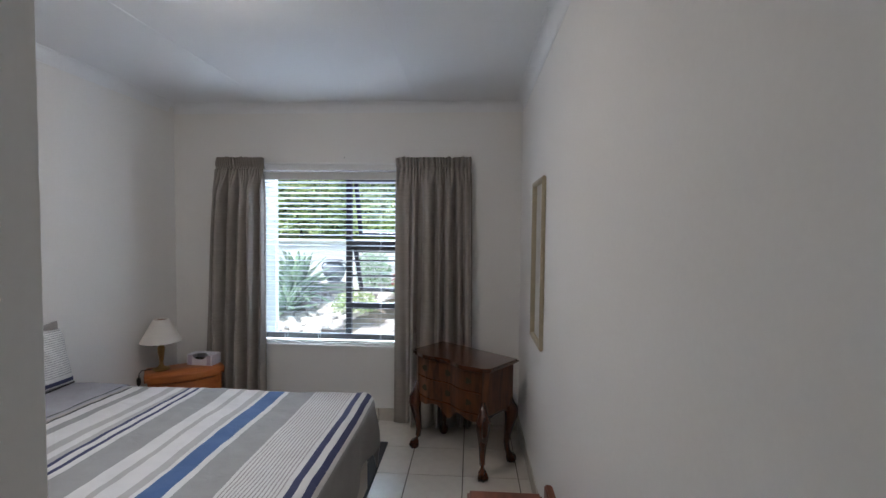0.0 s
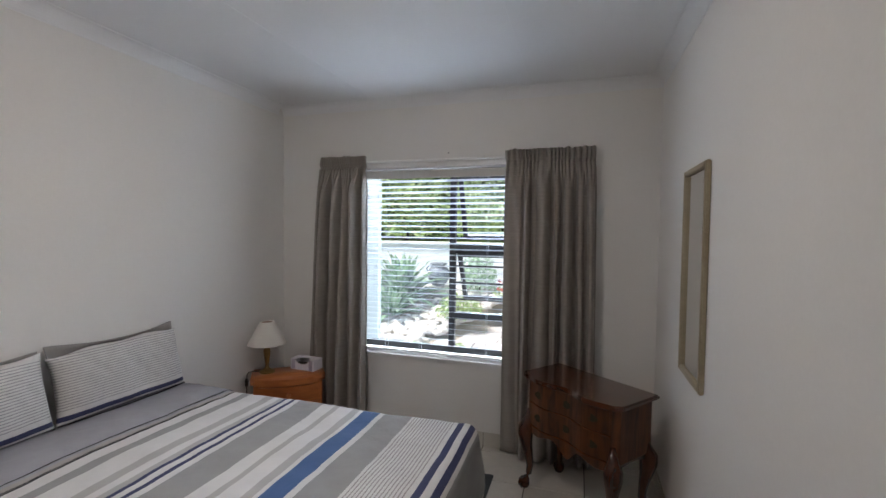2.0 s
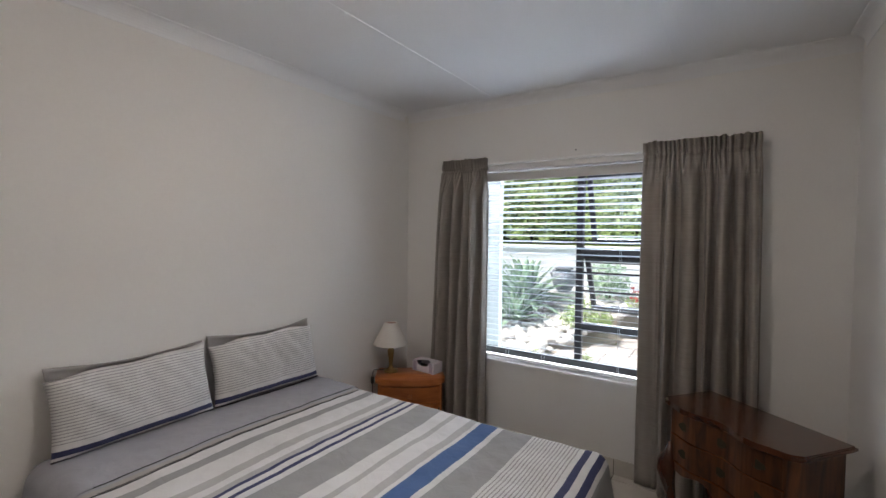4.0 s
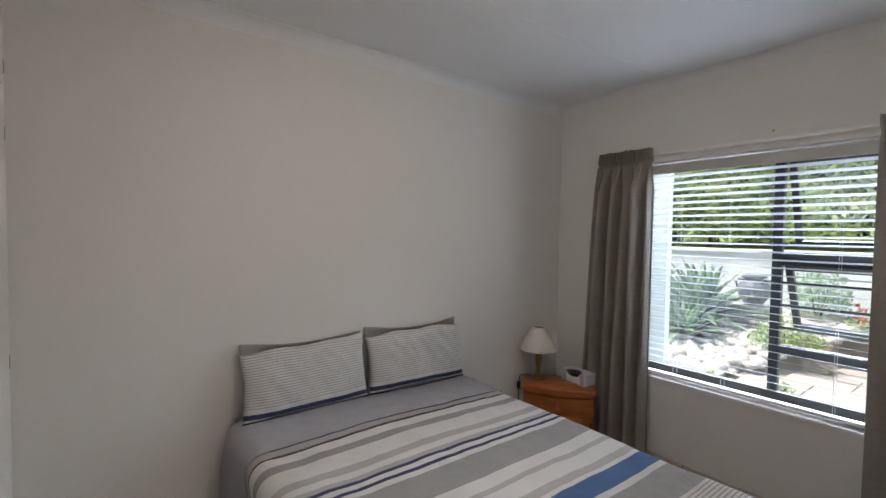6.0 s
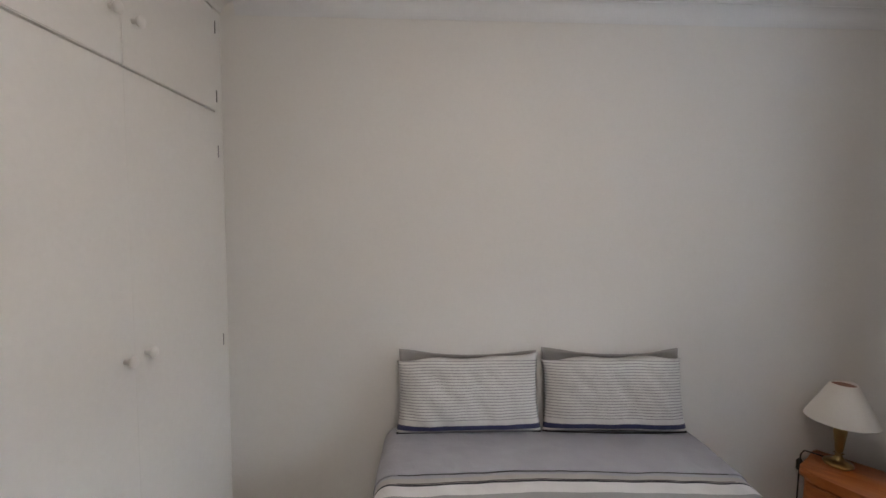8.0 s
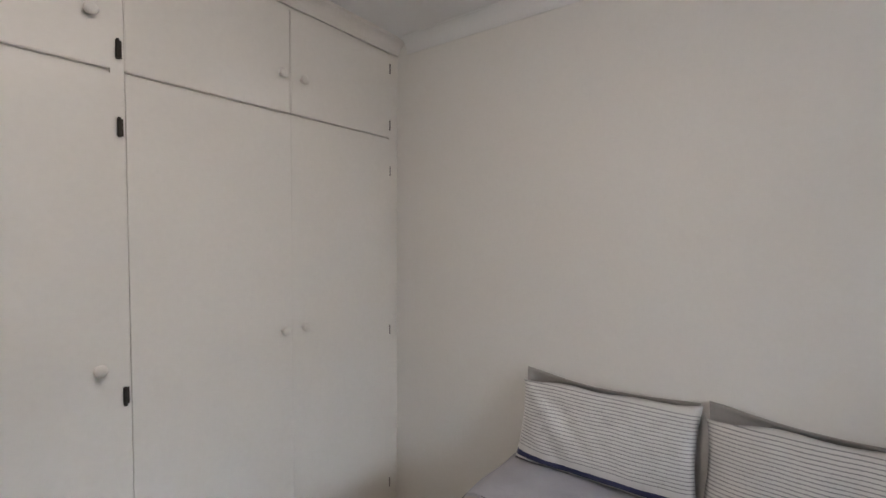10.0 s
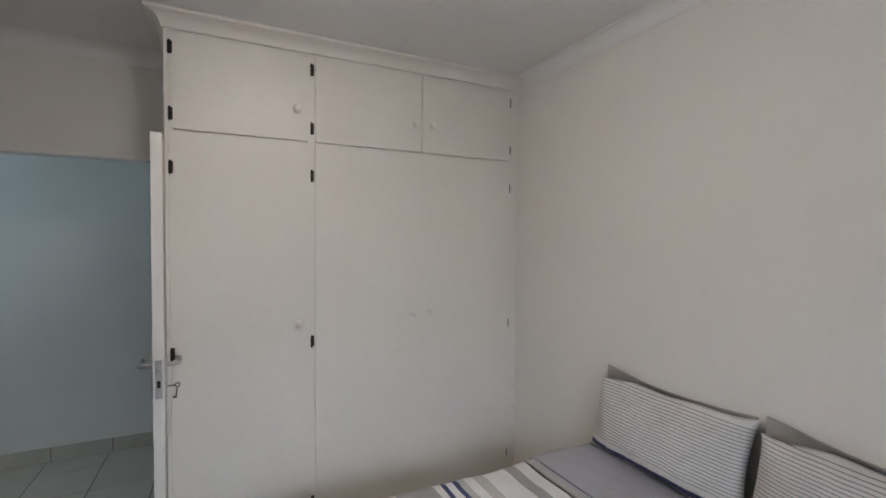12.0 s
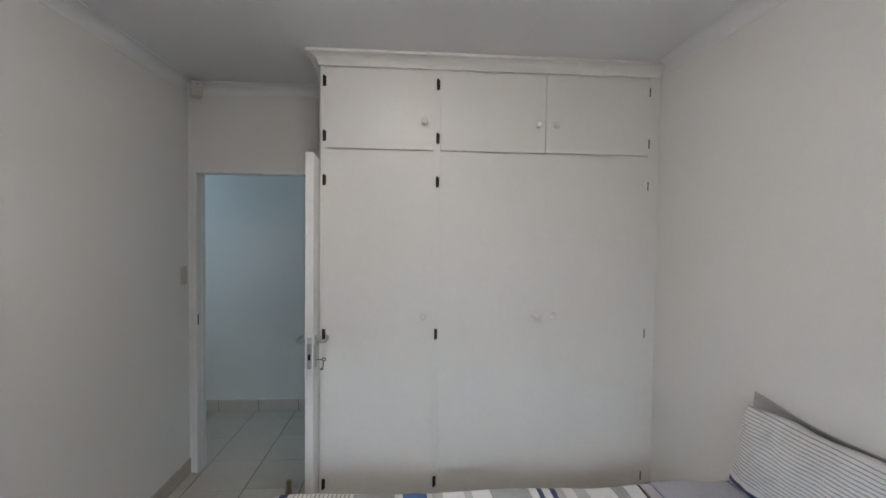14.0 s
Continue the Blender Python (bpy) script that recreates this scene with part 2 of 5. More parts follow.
def curtain_cloth():
    """Linen with horizontal slubs, letting a little daylight through."""
    m = mat("grey_linen_curtain", (0.325, 0.292, 0.258), 0.55, scale=6, bump=0.0, vary=0.08, coarse=2)
    nt = m.node_tree
    b = nt.nodes["Principled BSDF"]
    b.inputs["Sheen Weight"].default_value = 0.12
    b.inputs["Sheen Roughness"].default_value = 0.35
    tc = nt.nodes["Texture Coordinate"]
    tr = nt.nodes.new("ShaderNodeBsdfTranslucent")
    base = b.inputs["Base Color"].links[0].from_socket
    heights = []
    for scale in ((60, 60, 700), (5, 5, 190)):
        mp = nt.nodes.new("ShaderNodeMapping")
        mp.inputs["Scale"].default_value = scale
        nt.links.new(tc.outputs["Object"], mp.inputs[0])
        sl = nt.nodes.new("ShaderNodeTexNoise")
        sl.inputs["Scale"].default_value = 1.0
        sl.inputs["Detail"].default_value = 3
        nt.links.new(mp.outputs[0], sl.inputs["Vector"])
        heights.append(sl)
    rg = nt.nodes.new("ShaderNodeMapRange")
    rg.inputs["From Min"].default_value, rg.inputs["From Max"].default_value = 0.3, 0.7
    rg.inputs["To Min"].default_value, rg.inputs["To Max"].default_value = 0.94, 1.06
    nt.links.new(heights[1].outputs["Fac"], rg.inputs["Value"])
    hs = nt.nodes.new("ShaderNodeHueSaturation")
    nt.links.new(base, hs.inputs["Color"])
    nt.links.new(rg.outputs[0], hs.inputs["Value"])
    nt.links.new(hs.outputs[0], b.inputs["Base Color"])
    streak = nt.nodes.new("ShaderNodeMapRange")
    streak.inputs["From Min"].default_value, streak.inputs["From Max"].default_value = 0.38, 0.62
    streak.inputs["To Min"].default_value, streak.inputs["To Max"].default_value = 0.8, 1.25
    nt.links.new(heights[1].outputs["Fac"], streak.inputs["Value"])
    thin = nt.nodes.new("ShaderNodeHueSaturation")
    nt.links.new(base, thin.inputs["Color"])
    nt.links.new(streak.outputs[0], thin.inputs["Value"])
    nt.links.new(thin.outputs[0], tr.inputs["Color"])
    bp = nt.nodes.new("ShaderNodeBump")
    bp.inputs["Strength"].default_value = 0.25
    bp.inputs["Distance"].default_value = 0.002
    nt.links.new(heights[0].outputs["Fac"], bp.inputs["Height"])
    nt.links.new(bp.outputs[0], b.inputs["Normal"])
    mx = nt.nodes.new("ShaderNodeMixShader")
    mx.inputs[0].default_value = 0.07
    nt.links.new(b.outputs[0], mx.inputs[1])
    nt.links.new(tr.outputs[0], mx.inputs[2])
    nt.links.new(mx.outputs[0], nt.nodes["Material Output"].inputs[0])
    return m


CURTAIN = curtain_cloth()
nt = SLAT.node_tree
tr = nt.nodes.new("ShaderNodeBsdfTranslucent")
tr.inputs["Color"].default_value = (0.55, 0.6, 0.66, 1)
mx = nt.nodes.new("ShaderNodeMixShader")
mx.inputs[0].default_value = 0.3
nt.links.new(nt.nodes["Principled BSDF"].outputs[0], mx.inputs[1])
nt.links.new(tr.outputs[0], mx.inputs[2])
nt.links.new(mx.outputs[0], nt.nodes["Material Output"].inputs[0])



def glass_material():
    m = bpy.data.materials.new("window_glass")
    m.use_nodes = True
    b = m.node_tree.nodes["Principled BSDF"]
    b.inputs["Transmission Weight"].default_value = 1
    b.inputs["Roughness"].default_value = 0.0
    b.inputs["IOR"].default_value = 1.45
    b.inputs["Base Color"].default_value = (0.97, 0.99, 0.98, 1)
    return m


GLASS = glass_material()
MIRROR = bpy.data.materials.new("mirror_glass")
MIRROR.use_nodes = True
MIRROR.node_tree.nodes["Principled BSDF"].inputs["Metallic"].default_value = 1
MIRROR.node_tree.nodes["Principled BSDF"].inputs["Roughness"].default_value = 0.03
MIRROR.node_tree.nodes["Principled BSDF"].inputs["Base Color"].default_value = (0.85, 0.86, 0.85, 1)
GLOW = bpy.data.materials.new("lit_lamp_glass")
GLOW.use_nodes = True
GLOW.node_tree.nodes["Principled BSDF"].inputs["Emission Color"].default_value = (1.0, 0.90, 0.81, 1)
GLOW.node_tree.nodes["Principled BSDF"].inputs["Emission Strength"].default_value = 23.0


# ---- mesh helpers ----
def mesh_of(name, bm, material, smooth=False):
    me = bpy.data.meshes.new(name)
    bmesh.ops.recalc_face_normals(bm, faces=bm.faces)
    bm.to_mesh(me)
    bm.free()
    for one in material if isinstance(material, (list, tuple)) else [material]:
        me.materials.append(one)
    if smooth:
        for p in me.polygons:
            p.use_smooth = True
    return me


def part(name, bm, material, parent, label="", smooth=False):
    ob = new(name, mesh_of(name, bm, material, smooth))
    ob.parent = parent
    return tagged(ob, label)


def thing(name, label, category, at=(0, 0, 0), rz=0, group="", kind=""):
    ob = new(name)
    ob.matrix_world = pose(*at, 0, 0, rz)
    return tagged(ob, label, category, group, kind)


def solid(name, bm, material, label="", category="", kind="", smooth=False, group=""):
    return tagged(new(name, mesh_of(name, bm, material, smooth)), label, category, group, kind)


def add_box(bm, x0, x1, y0, y1, z0, z1, bevel=0.0, seg=2, m=None):
    r = bmesh.ops.create_cube(bm, size=1)
    for v in r["verts"]:
        v.co = Vector((x0 + (v.co.x + 0.5) * (x1 - x0), y0 + (v.co.y + 0.5) * (y1 - y0), z0 + (v.co.z + 0.5) * (z1 - z0)))
    verts = r["verts"]
    if bevel:
        edges = list({e for v in verts for e in v.link_edges})
        out = bmesh.ops.bevel(bm, geom=edges, offset=bevel, segments=seg, affect="EDGES")
        verts = list({v for f in out["faces"] for v in f.verts} | {v for v in verts if v.is_valid})
    if m is not None:
        bmesh.ops.transform(bm, matrix=m, verts=verts)
    return verts


def box(x0, x1, y0, y1, z0, z1, bevel=0.0, seg=2):
    bm = bmesh.new()
    add_box(bm, x0, x1, y0, y1, z0, z1, bevel, seg)
    return bm


def add_lathe(bm, profile, n=24, cx=0, cy=0, cz=0, axis="Z", close=True):
    """A turned form; profile of (radius, height)."""
    rings = []
    for r, h in profile:
        ring = []
        for i in range(n):
            a = 2 * math.pi * i / n
            c, s = r * math.cos(a), r * math.sin(a)
            p = (c, s, h) if axis == "Z" else ((c, h, s) if axis == "Y" else (h, c, s))
            ring.append(bm.verts.new((cx + p[0], cy + p[1], cz + p[2])))
        rings.append(ring)
    for a, b in zip(rings, rings[1:]):
        for i in range(n):
            bm.faces.new((a[i], a[(i + 1) % n], b[(i + 1) % n], b[i]))
    if close:
        bm.faces.new(rings[0])
        bm.faces.new(rings[-1])
    return bm


def lathe(profile, n=24, **k):
    return add_lathe(bmesh.new(), profile, n, **k)


def add_sweep(bm, centres, radii, n=10):
    """A tube along the centres, with an elliptical section radii[i] = (a, b)."""
    rings = []
    pts = [Vector(c) for c in centres]
    for i, c in enumerate(pts):
        t = (pts[min(i + 1, len(pts) - 1)] - pts[max(i - 1, 0)]).normalized()
        u = t.cross(Vector((0, 0, 1)))
        u = Vector((1, 0, 0)) if u.length < 0.3 else u.normalized()
        u = (u - t * u.dot(t)).normalized()
        w = t.cross(u)
        a, b = radii[i] if isinstance(radii[i], tuple) else (radii[i], radii[i])
        rings.append([bm.verts.new(c + u * a * math.cos(2 * math.pi * k / n) + w * b * math.sin(2 * math.pi * k / n)) for k in range(n)])
    for a, b in zip(rings, rings[1:]):
        for k in range(n):
            bm.faces.new((a[k], a[(k + 1) % n], b[(k + 1) % n], b[k]))
    bm.faces.new(rings[0])
    bm.faces.new(rings[-1])
    return bm


def add_prism(bm, outline, z0, z1):
    """An upright prism on an outline of (x, y)."""
    lo = [bm.verts.new((x, y, z0)) for x, y in outline]
    hi = [bm.verts.new((x, y, z1)) for x, y in outline]
    n = len(outline)
    for i in range(n):
        bm.faces.new((lo[i], lo[(i + 1) % n], hi[(i + 1) % n], hi[i]))
    bm.faces.new(lo)
    bm.faces.new(hi)
    return bm


# ---- the room: walls, floor, ceiling ----
XL, XR, YB, YW, ZC = -2.565, 0.36, -0.07, 3.83, 2.635
WIN = (-1.96, -0.3, 0.625, 2.1)
DOOR = (-0.575, 0.325, 2.07)


def wall_y(name, x0, x1, y0, y1, z1, hole, label):
    """A wall along x with one opening (x0, x1, z0, z1)."""
    bm = bmesh.new()
    a, b, c, d = hole
    add_box(bm, x0, a, y0, y1, 0, z1)
    add_box(bm, b, x1, y0, y1, 0, z1)
    add_box(bm, a, b, y0, y1, d, z1)
    if c > 0:
        add_box(bm, a, b, y0, y1, 0, c)
    return solid(name, bm, PLASTER, label, "wall", "structure")


wall_y("wall_north", XL - 0.22, XR + 0.22, YW, YW + 0.22, ZC, WIN, "smooth white painted plaster wall with a window opening")
wall_y("wall_south", XL - 0.22, XR + 0.22, YB - 0.1, YB, ZC, (DOOR[0], DOOR[1], 0, DOOR[2]), "white painted plaster wall with a doorway")
solid("wall_west", box(XL - 0.22, XL, YB, YW, 0, ZC), PLASTER, "plain white painted plaster wall behind the bed", "wall", "structure")
solid("wall_east", box(XR, XR + 0.22, YB, YW, 0, ZC), PLASTER, "plain white painted plaster wall with a mirror", "wall", "structure")

HY = -1.135
solid("wall_hall", box(-1.7, 2.7, HY - 0.15, HY, 0, ZC), PLASTER, "white painted hallway wall beyond the doorway", "wall", "structure")
solid("wall_hall_west", box(-1.7, -1.55, HY, YB - 0.1, 0, ZC), PLASTER, "white painted end wall of the hallway", "wall", "structure")
solid("wall_hall_east", box(2.5, 2.7, HY, YB - 0.1, 0, ZC), PLASTER, "white painted end wall of the hallway", "wall", "structure")
solid("wall_hall_north", box(XR + 0.22, 2.7, YB - 0.1, YB, 0, ZC), PLASTER, "white painted side wall of the hallway", "wall", "structure")

bm = bmesh.new()
add_box(bm, XL - 0.22, XR + 0.22, YB, YW + 0.22, ZC, ZC + 0.1)
add_box(bm, -1.7, 2.7, HY - 0.15, YB - 0.0005, ZC, ZC + 0.1)
for sx in (-0.51, -1.73):
    add_box(bm, sx - 0.022, sx + 0.022, YB + 0.01, YW - 0.01, ZC - 0.0018, ZC + 0.02, 0.002, 2)
solid("ceiling", bm, CEILING, "white painted board ceiling with flat cover strips", "ceiling", "structure")


def cornice(name, p, q, inward):
    """A coved plaster cornice from p to q along the wall; inward is the way into the room."""
    bm = bmesh.new()
    prof = [(0.0, -0.072), (0.003, -0.072)]
    prof += [(0.003 + 0.062 * (1 - math.cos(a)), -0.070 + 0.066 * math.sin(a)) for a in [math.pi / 2 * k / 8 for k in range(1, 9)]]
    prof += [(0.067, 0.0), (0.0, 0.0)]
    ends = [[bm.verts.new((e[0] + inward[0] * d, e[1] + inward[1] * d, ZC + h)) for d, h in prof] for e in (p, q)]
    n = len(prof)
    for i in range(n):
        bm.faces.new((ends[0][i], ends[0][(i + 1) % n], ends[1][(i + 1) % n], ends[1][i]))
    bm.faces.new(ends[0])
    bm.faces.new(ends[1])
    return solid(name, bm, CEILING, "white coved plaster cornice along the ceiling", "cornice", "structure")


cornice("trim_cornice_north", (XL, YW), (XR, YW), (0, -1))
cornice("trim_cornice_west", (XL, 0.6), (XL, YW - 0.069), (1, 0))
cornice("trim_cornice_east", (XR, YB + 0.069), (XR, YW - 0.069), (-1, 0))
cornice("trim_cornice_south", (-0.628, YB), (XR, YB), (0, 1))

bm = box(XL, XR, YB - 0.1, YW, -0.1, -0.004)
add_box(bm, -1.55, 2.5, HY, YB - 0.1005, -0.1, -0.004)
solid("floor", bm, GROUT, "grey grouted tile floor", "floor", "structure")


# ---- window ----
win = tagged(new("window_1"), "black aluminium window with two sashes pushed open", "window", kind="structure")
FY0, FY1 = 3.95, 3.995


def bar(name, x0, x1, z0, z1, y0=FY0, y1=FY1, parent=win):
    return part(name, box(x0, x1, y0, y1, z0, z1, 0.003, 1), FRAME, parent)


a, b, c, d = WIN
MX0, MX1 = -1.119, -1.071
bar("window_frame", a, a + 0.045, c, d)
bar("window_frame", b - 0.045, b, c, d)
bar("window_frame", a + 0.045, b - 0.045, c, c + 0.072)
bar("window_frame", a + 0.045, b - 0.045, d - 0.045, d)
bar("mullion", MX0, MX1, c + 0.072, d - 0.045)
bar("transom", MX1, b - 0.045, 0.92, 0.975)
bar("transom", MX1, b - 0.045, 1.435, 1.505)
for zz in (1.08, 1.21, 1.34):
    part("burglar_bar", box(MX1, b - 0.045, 3.94, 3.95, zz - 0.007, zz + 0.007), FRAME, win, "thin black horizontal bar")


def pane(x0, x1, z0, z1, parent, y=3.972):
    ob = part("pane", box(x0, x1, y - 0.002, y + 0.002, z0, z1), GLASS, parent)
    ob.visible_shadow = False
    return ob


pane(a + 0.045, MX0, c + 0.072, d - 0.045, win)
pane(MX1, b - 0.045, c + 0.072, 0.92, win)


def sash(z0, z1, tilt):
    """A top-hung sash pushed out at its foot."""
    x0, x1 = MX1 + 0.001, b - 0.05
    s = new("sash")
    s.parent = win
    h = z1 - z0
    s.matrix_world = pose(0, 4.0, z1, tilt, 0, 0)
    w = 0.036
    for q in ((x0, x0 + w, -h, 0), (x1 - w, x1, -h, 0), (x0 + w, x1 - w, -h, -h + w), (x0 + w, x1 - w, -w, 0)):
        o = part("sash_frame", box(q[0], q[1], 0, 0.03, q[2], q[3], 0.003, 1), FRAME, s)
        o.matrix_parent_inverse = Matrix()
    o = part("pane", box(x0 + w, x1 - w, 0.013, 0.017, -h + w, -w), GLASS, s)
    o.visible_shadow = False
    # stay arm
    bm2 = bmesh.new()
    add_sweep(bm2, [(x1 - 0.09, -0.03, -h + 0.09), (x1 - 0.03, 0.012, -h + 0.03)], [0.006, 0.006], 6)
    part("stay", bm2, FRAME, s)
    return s


sash(1.505, d - 0.05, 21)
sash(0.975, 1.435, 29)
part("window_sill", box(a + 0.001, b - 0.001, YW - 0.012, FY0, c - 0.018, c + 0.006, 0.004, 2), TRIM, win, "white painted plaster sill")

# venetian blind
VALANCE = mat("pale_grey_valance", (0.52, 0.5, 0.47), 0.5, scale=60, bump=0.02, vary=0.03)
blind = thing("venetian_blind", "white venetian blind with open slats, fully lowered", "blind")
BX0, BX1, BY = a + 0.012, b - 0.012, 3.885
part("valance", box(BX0, BX1, BY - 0.036, BY - 0.024, 2.018, 2.078, 0.003, 1), VALANCE, blind, "flat pale grey valance")
part("head_rail", box(BX0, BX1, BY - 0.02, BY + 0.028, 2.045, 2.084, 0.002, 1), TRIM, blind)
part("bottom_rail", box(BX0, BX1, BY - 0.025, BY + 0.025, 0.645, 0.662, 0.004, 2), TRIM, blind)
sb = bmesh.new()
prof = [(-0.025, 0.0), (-0.013, 0.0011), (0.0, 0.0015), (0.013, 0.0011), (0.025, 0.0)]
rows = []
for xx in (BX0, BX1):
    rows.append([sb.verts.new((xx, y, z)) for y, z in prof] + [sb.verts.new((xx, y, z - 0.0013)) for y, z in reversed(prof)])
for i in range(10):
    sb.faces.new((rows[0][i], rows[0][(i + 1) % 10], rows[1][(i + 1) % 10], rows[1][i]))
sb.faces.new(rows[0])
sb.faces.new(rows[1])
slat_mesh = mesh_of("slat", sb, SLAT)
zz = 2.0
while zz > 0.69:
    s = new("slat", slat_mesh)
    s.parent = blind
    s.matrix_world = pose(0, BY, zz, -12, 0, 0)
    zz -= 0.0442
for lx in (-1.62, -1.33, -0.8):
    lb = bmesh.new()
    for yy in (-0.027, 0.027):
        add_box(lb, lx - 0.0007, lx + 0.0007, BY + yy - 0.0008, BY + yy + 0.0008, 0.66, 2.05)
    part("ladder_cord", lb, SLAT, blind)


# ---- door frame and leaf ----
frame_ob = tagged(new("door_1_frame"), "white painted steel door frame of the bedroom doorway", "door frame", kind="structure")
for name, q in (("jamb", (DOOR[0], DOOR[0] + 0.022, 0, DOOR[2])), ("jamb", (DOOR[1] - 0.022, DOOR[1], 0, DOOR[2])), ("head", (DOOR[0] + 0.022, DOOR[1] - 0.022, DOOR[2] - 0.025, DOOR[2]))):
    bmf = box(q[0] + 0.0005, q[1] - 0.0005, YB - 0.105, YB + 0.012, q[2], q[3] - 0.0005, 0.004, 2)
    part(name, bmf, TRIM, frame_ob)
part("rebate_stop", box(DOOR[1] - 0.030, DOOR[1] - 0.0222, YB - 0.1, YB - 0.05, 0, DOOR[2] - 0.03, 0.002, 1), TRIM, frame_ob)
part("rebate_stop", box(DOOR[0] + 0.0222, DOOR[0] + 0.030, YB - 0.1, YB - 0.05, 0, DOOR[2] - 0.03, 0.002, 1), TRIM, frame_ob)
part("strike_plate", box(DOOR[1] - 0.0235, DOOR[1] - 0.0218, YB - 0.012, YB + 0.001, 1.02, 1.09), BLACK, frame_ob, "dark metal strike plate")

leaf = thing("door_1", "white painted flush door standing open against the cupboard", "door", (-0.543, YB + 0.02, 0.008), 4.6, kind="structure")
part("leaf", box(-0.040, 0.0, 0.0, 0.815, 0, 2.045, 0.002, 2), TRIM, leaf)
part("lock_plate", box(-0.033, -0.009, 0.814, 0.8175, 0.955, 1.115, 0.001, 1), STEEL, leaf, "steel lock face plate on the door edge")
part("latch", box(-0.029, -0.013, 0.817, 0.828, 1.06, 1.085, 0.003, 1), STEEL, leaf)
part("deadbolt", box(-0.027, -0.015, 0.817, 0.819, 1.0, 1.03), BLACK, leaf)
for side, xs in ((1, 0.0), (-1, -0.042)):
    hd = part("back_plate", box(min(xs, xs + side * 0.008), max(xs, xs + side * 0.008), 0.735, 0.775, 0.945, 1.115, 0.003, 2), STEEL, leaf, "steel handle back plate")
    hb = bmesh.new()
    k = side
    add_sweep(hb, [(xs, 0.755, 1.08), (xs + k * 0.03, 0.755, 1.08), (xs + k * 0.048, 0.748, 1.08), (xs + k * 0.052, 0.73, 1.08), (xs + k * 0.052, 0.65, 1.078), (xs + k * 0.042, 0.638, 1.078)], [0.009, 0.009, 0.0095, 0.0095, 0.009, 0.008], 10)
    part("lever", hb, STEEL, leaf, smooth=True)
KEYMETAL = mat("worn_key_steel", (0.22, 0.2, 0.17), 0.4, 1.0, scale=90, bump=0.05, vary=0.15)
kb = bmesh.new()
add_sweep(kb, [(-0.05, 0.755, 0.985), (-0.078, 0.755, 0.985)], [0.003, 0.003], 8)
add_lathe(kb, [(0.006, -0.002), (0.011, -0.002), (0.011, 0.002), (0.006, 0.002)], 12, -0.086, 0.755, 0.985, "Y", False)
add_sweep(kb, [(-0.084, 0.757, 0.974), (-0.08, 0.758, 0.93)], [0.003, 0.003], 8)
add_box(kb, -0.08, -0.068, 0.756, 0.759, 0.93, 0.94)
part("key", kb, KEYMETAL, leaf, "two steel keys hanging in the lock")
for hz in (0.25, 1.75):
    part("butt_hinge", lathe([(0.006, -0.05), (0.006, 0.05)], 10, cx=0.004, cy=0.002, cz=hz), STEEL, leaf)

# ---- built-in cupboard ----
CX0, CX1, CYF = XL, -0.632, 0.53
cup = thing("built_in_cupboard", "tall white painted built-in bedroom cupboard with top lockers", "cupboard")
part("side_panel", box(CX1 - 0.018, CX1, YB + 0.001, CYF, 0, 2.57, 0.002, 1), CUPBOARD, cup)
part("stile", box(CX1 - 0.036, CX1 - 0.0185, CYF - 0.03, CYF, 0, 2.568), CUPBOARD, cup)
part("stile", box(-1.295, -1.258, CYF - 0.03, CYF, 0, 2.568), CUPBOARD, cup)
part("stile", box(CX0 + 0.001, -2.497, CYF - 0.03, CYF, 0, 2.568), CUPBOARD, cup)
part("rail", box(-2.497, CX1 - 0.036, CYF - 0.045, CYF - 0.010, 2.085, 2.14), CUPBOARD, cup)
part("rail", box(-2.497, CX1 - 0.036, CYF - 0.045, CYF - 0.006, 2.545, 2.568), CUPBOARD, cup)
part("plinth", box(-2.497, CX1 - 0.036, CYF - 0.06, CYF - 0.01, 0, 0.1), CUPBOARD, cup)
part("back_panel", box(-2.56, CX1 - 0.02, YB + 0.005, YB + 0.02, 0, 2.56), CUPBOARD, cup)


def knob(parent, x, z, y):
    o = part("knob", lathe([(0.009, 0.0), (0.008, 0.01), (0.013, 0.016), (0.018, 0.022), (0.019, 0.028), (0.015, 0.034), (0.005, 0.037)], 16, cx=x, cy=y, cz=z, axis="Y"), CUPBOARD, parent, "round white painted knob", True)
    return o


def cup_door(x0, x1, z0, z1, kx, kz, edge=0.003):
    door = part("door", box(x0, x1, CYF - 0.012, CYF + 0.008, z0, z1, edge, 2), CUPBOARD, cup)
    knob(door, kx, kz, CYF + 0.008)
    return door


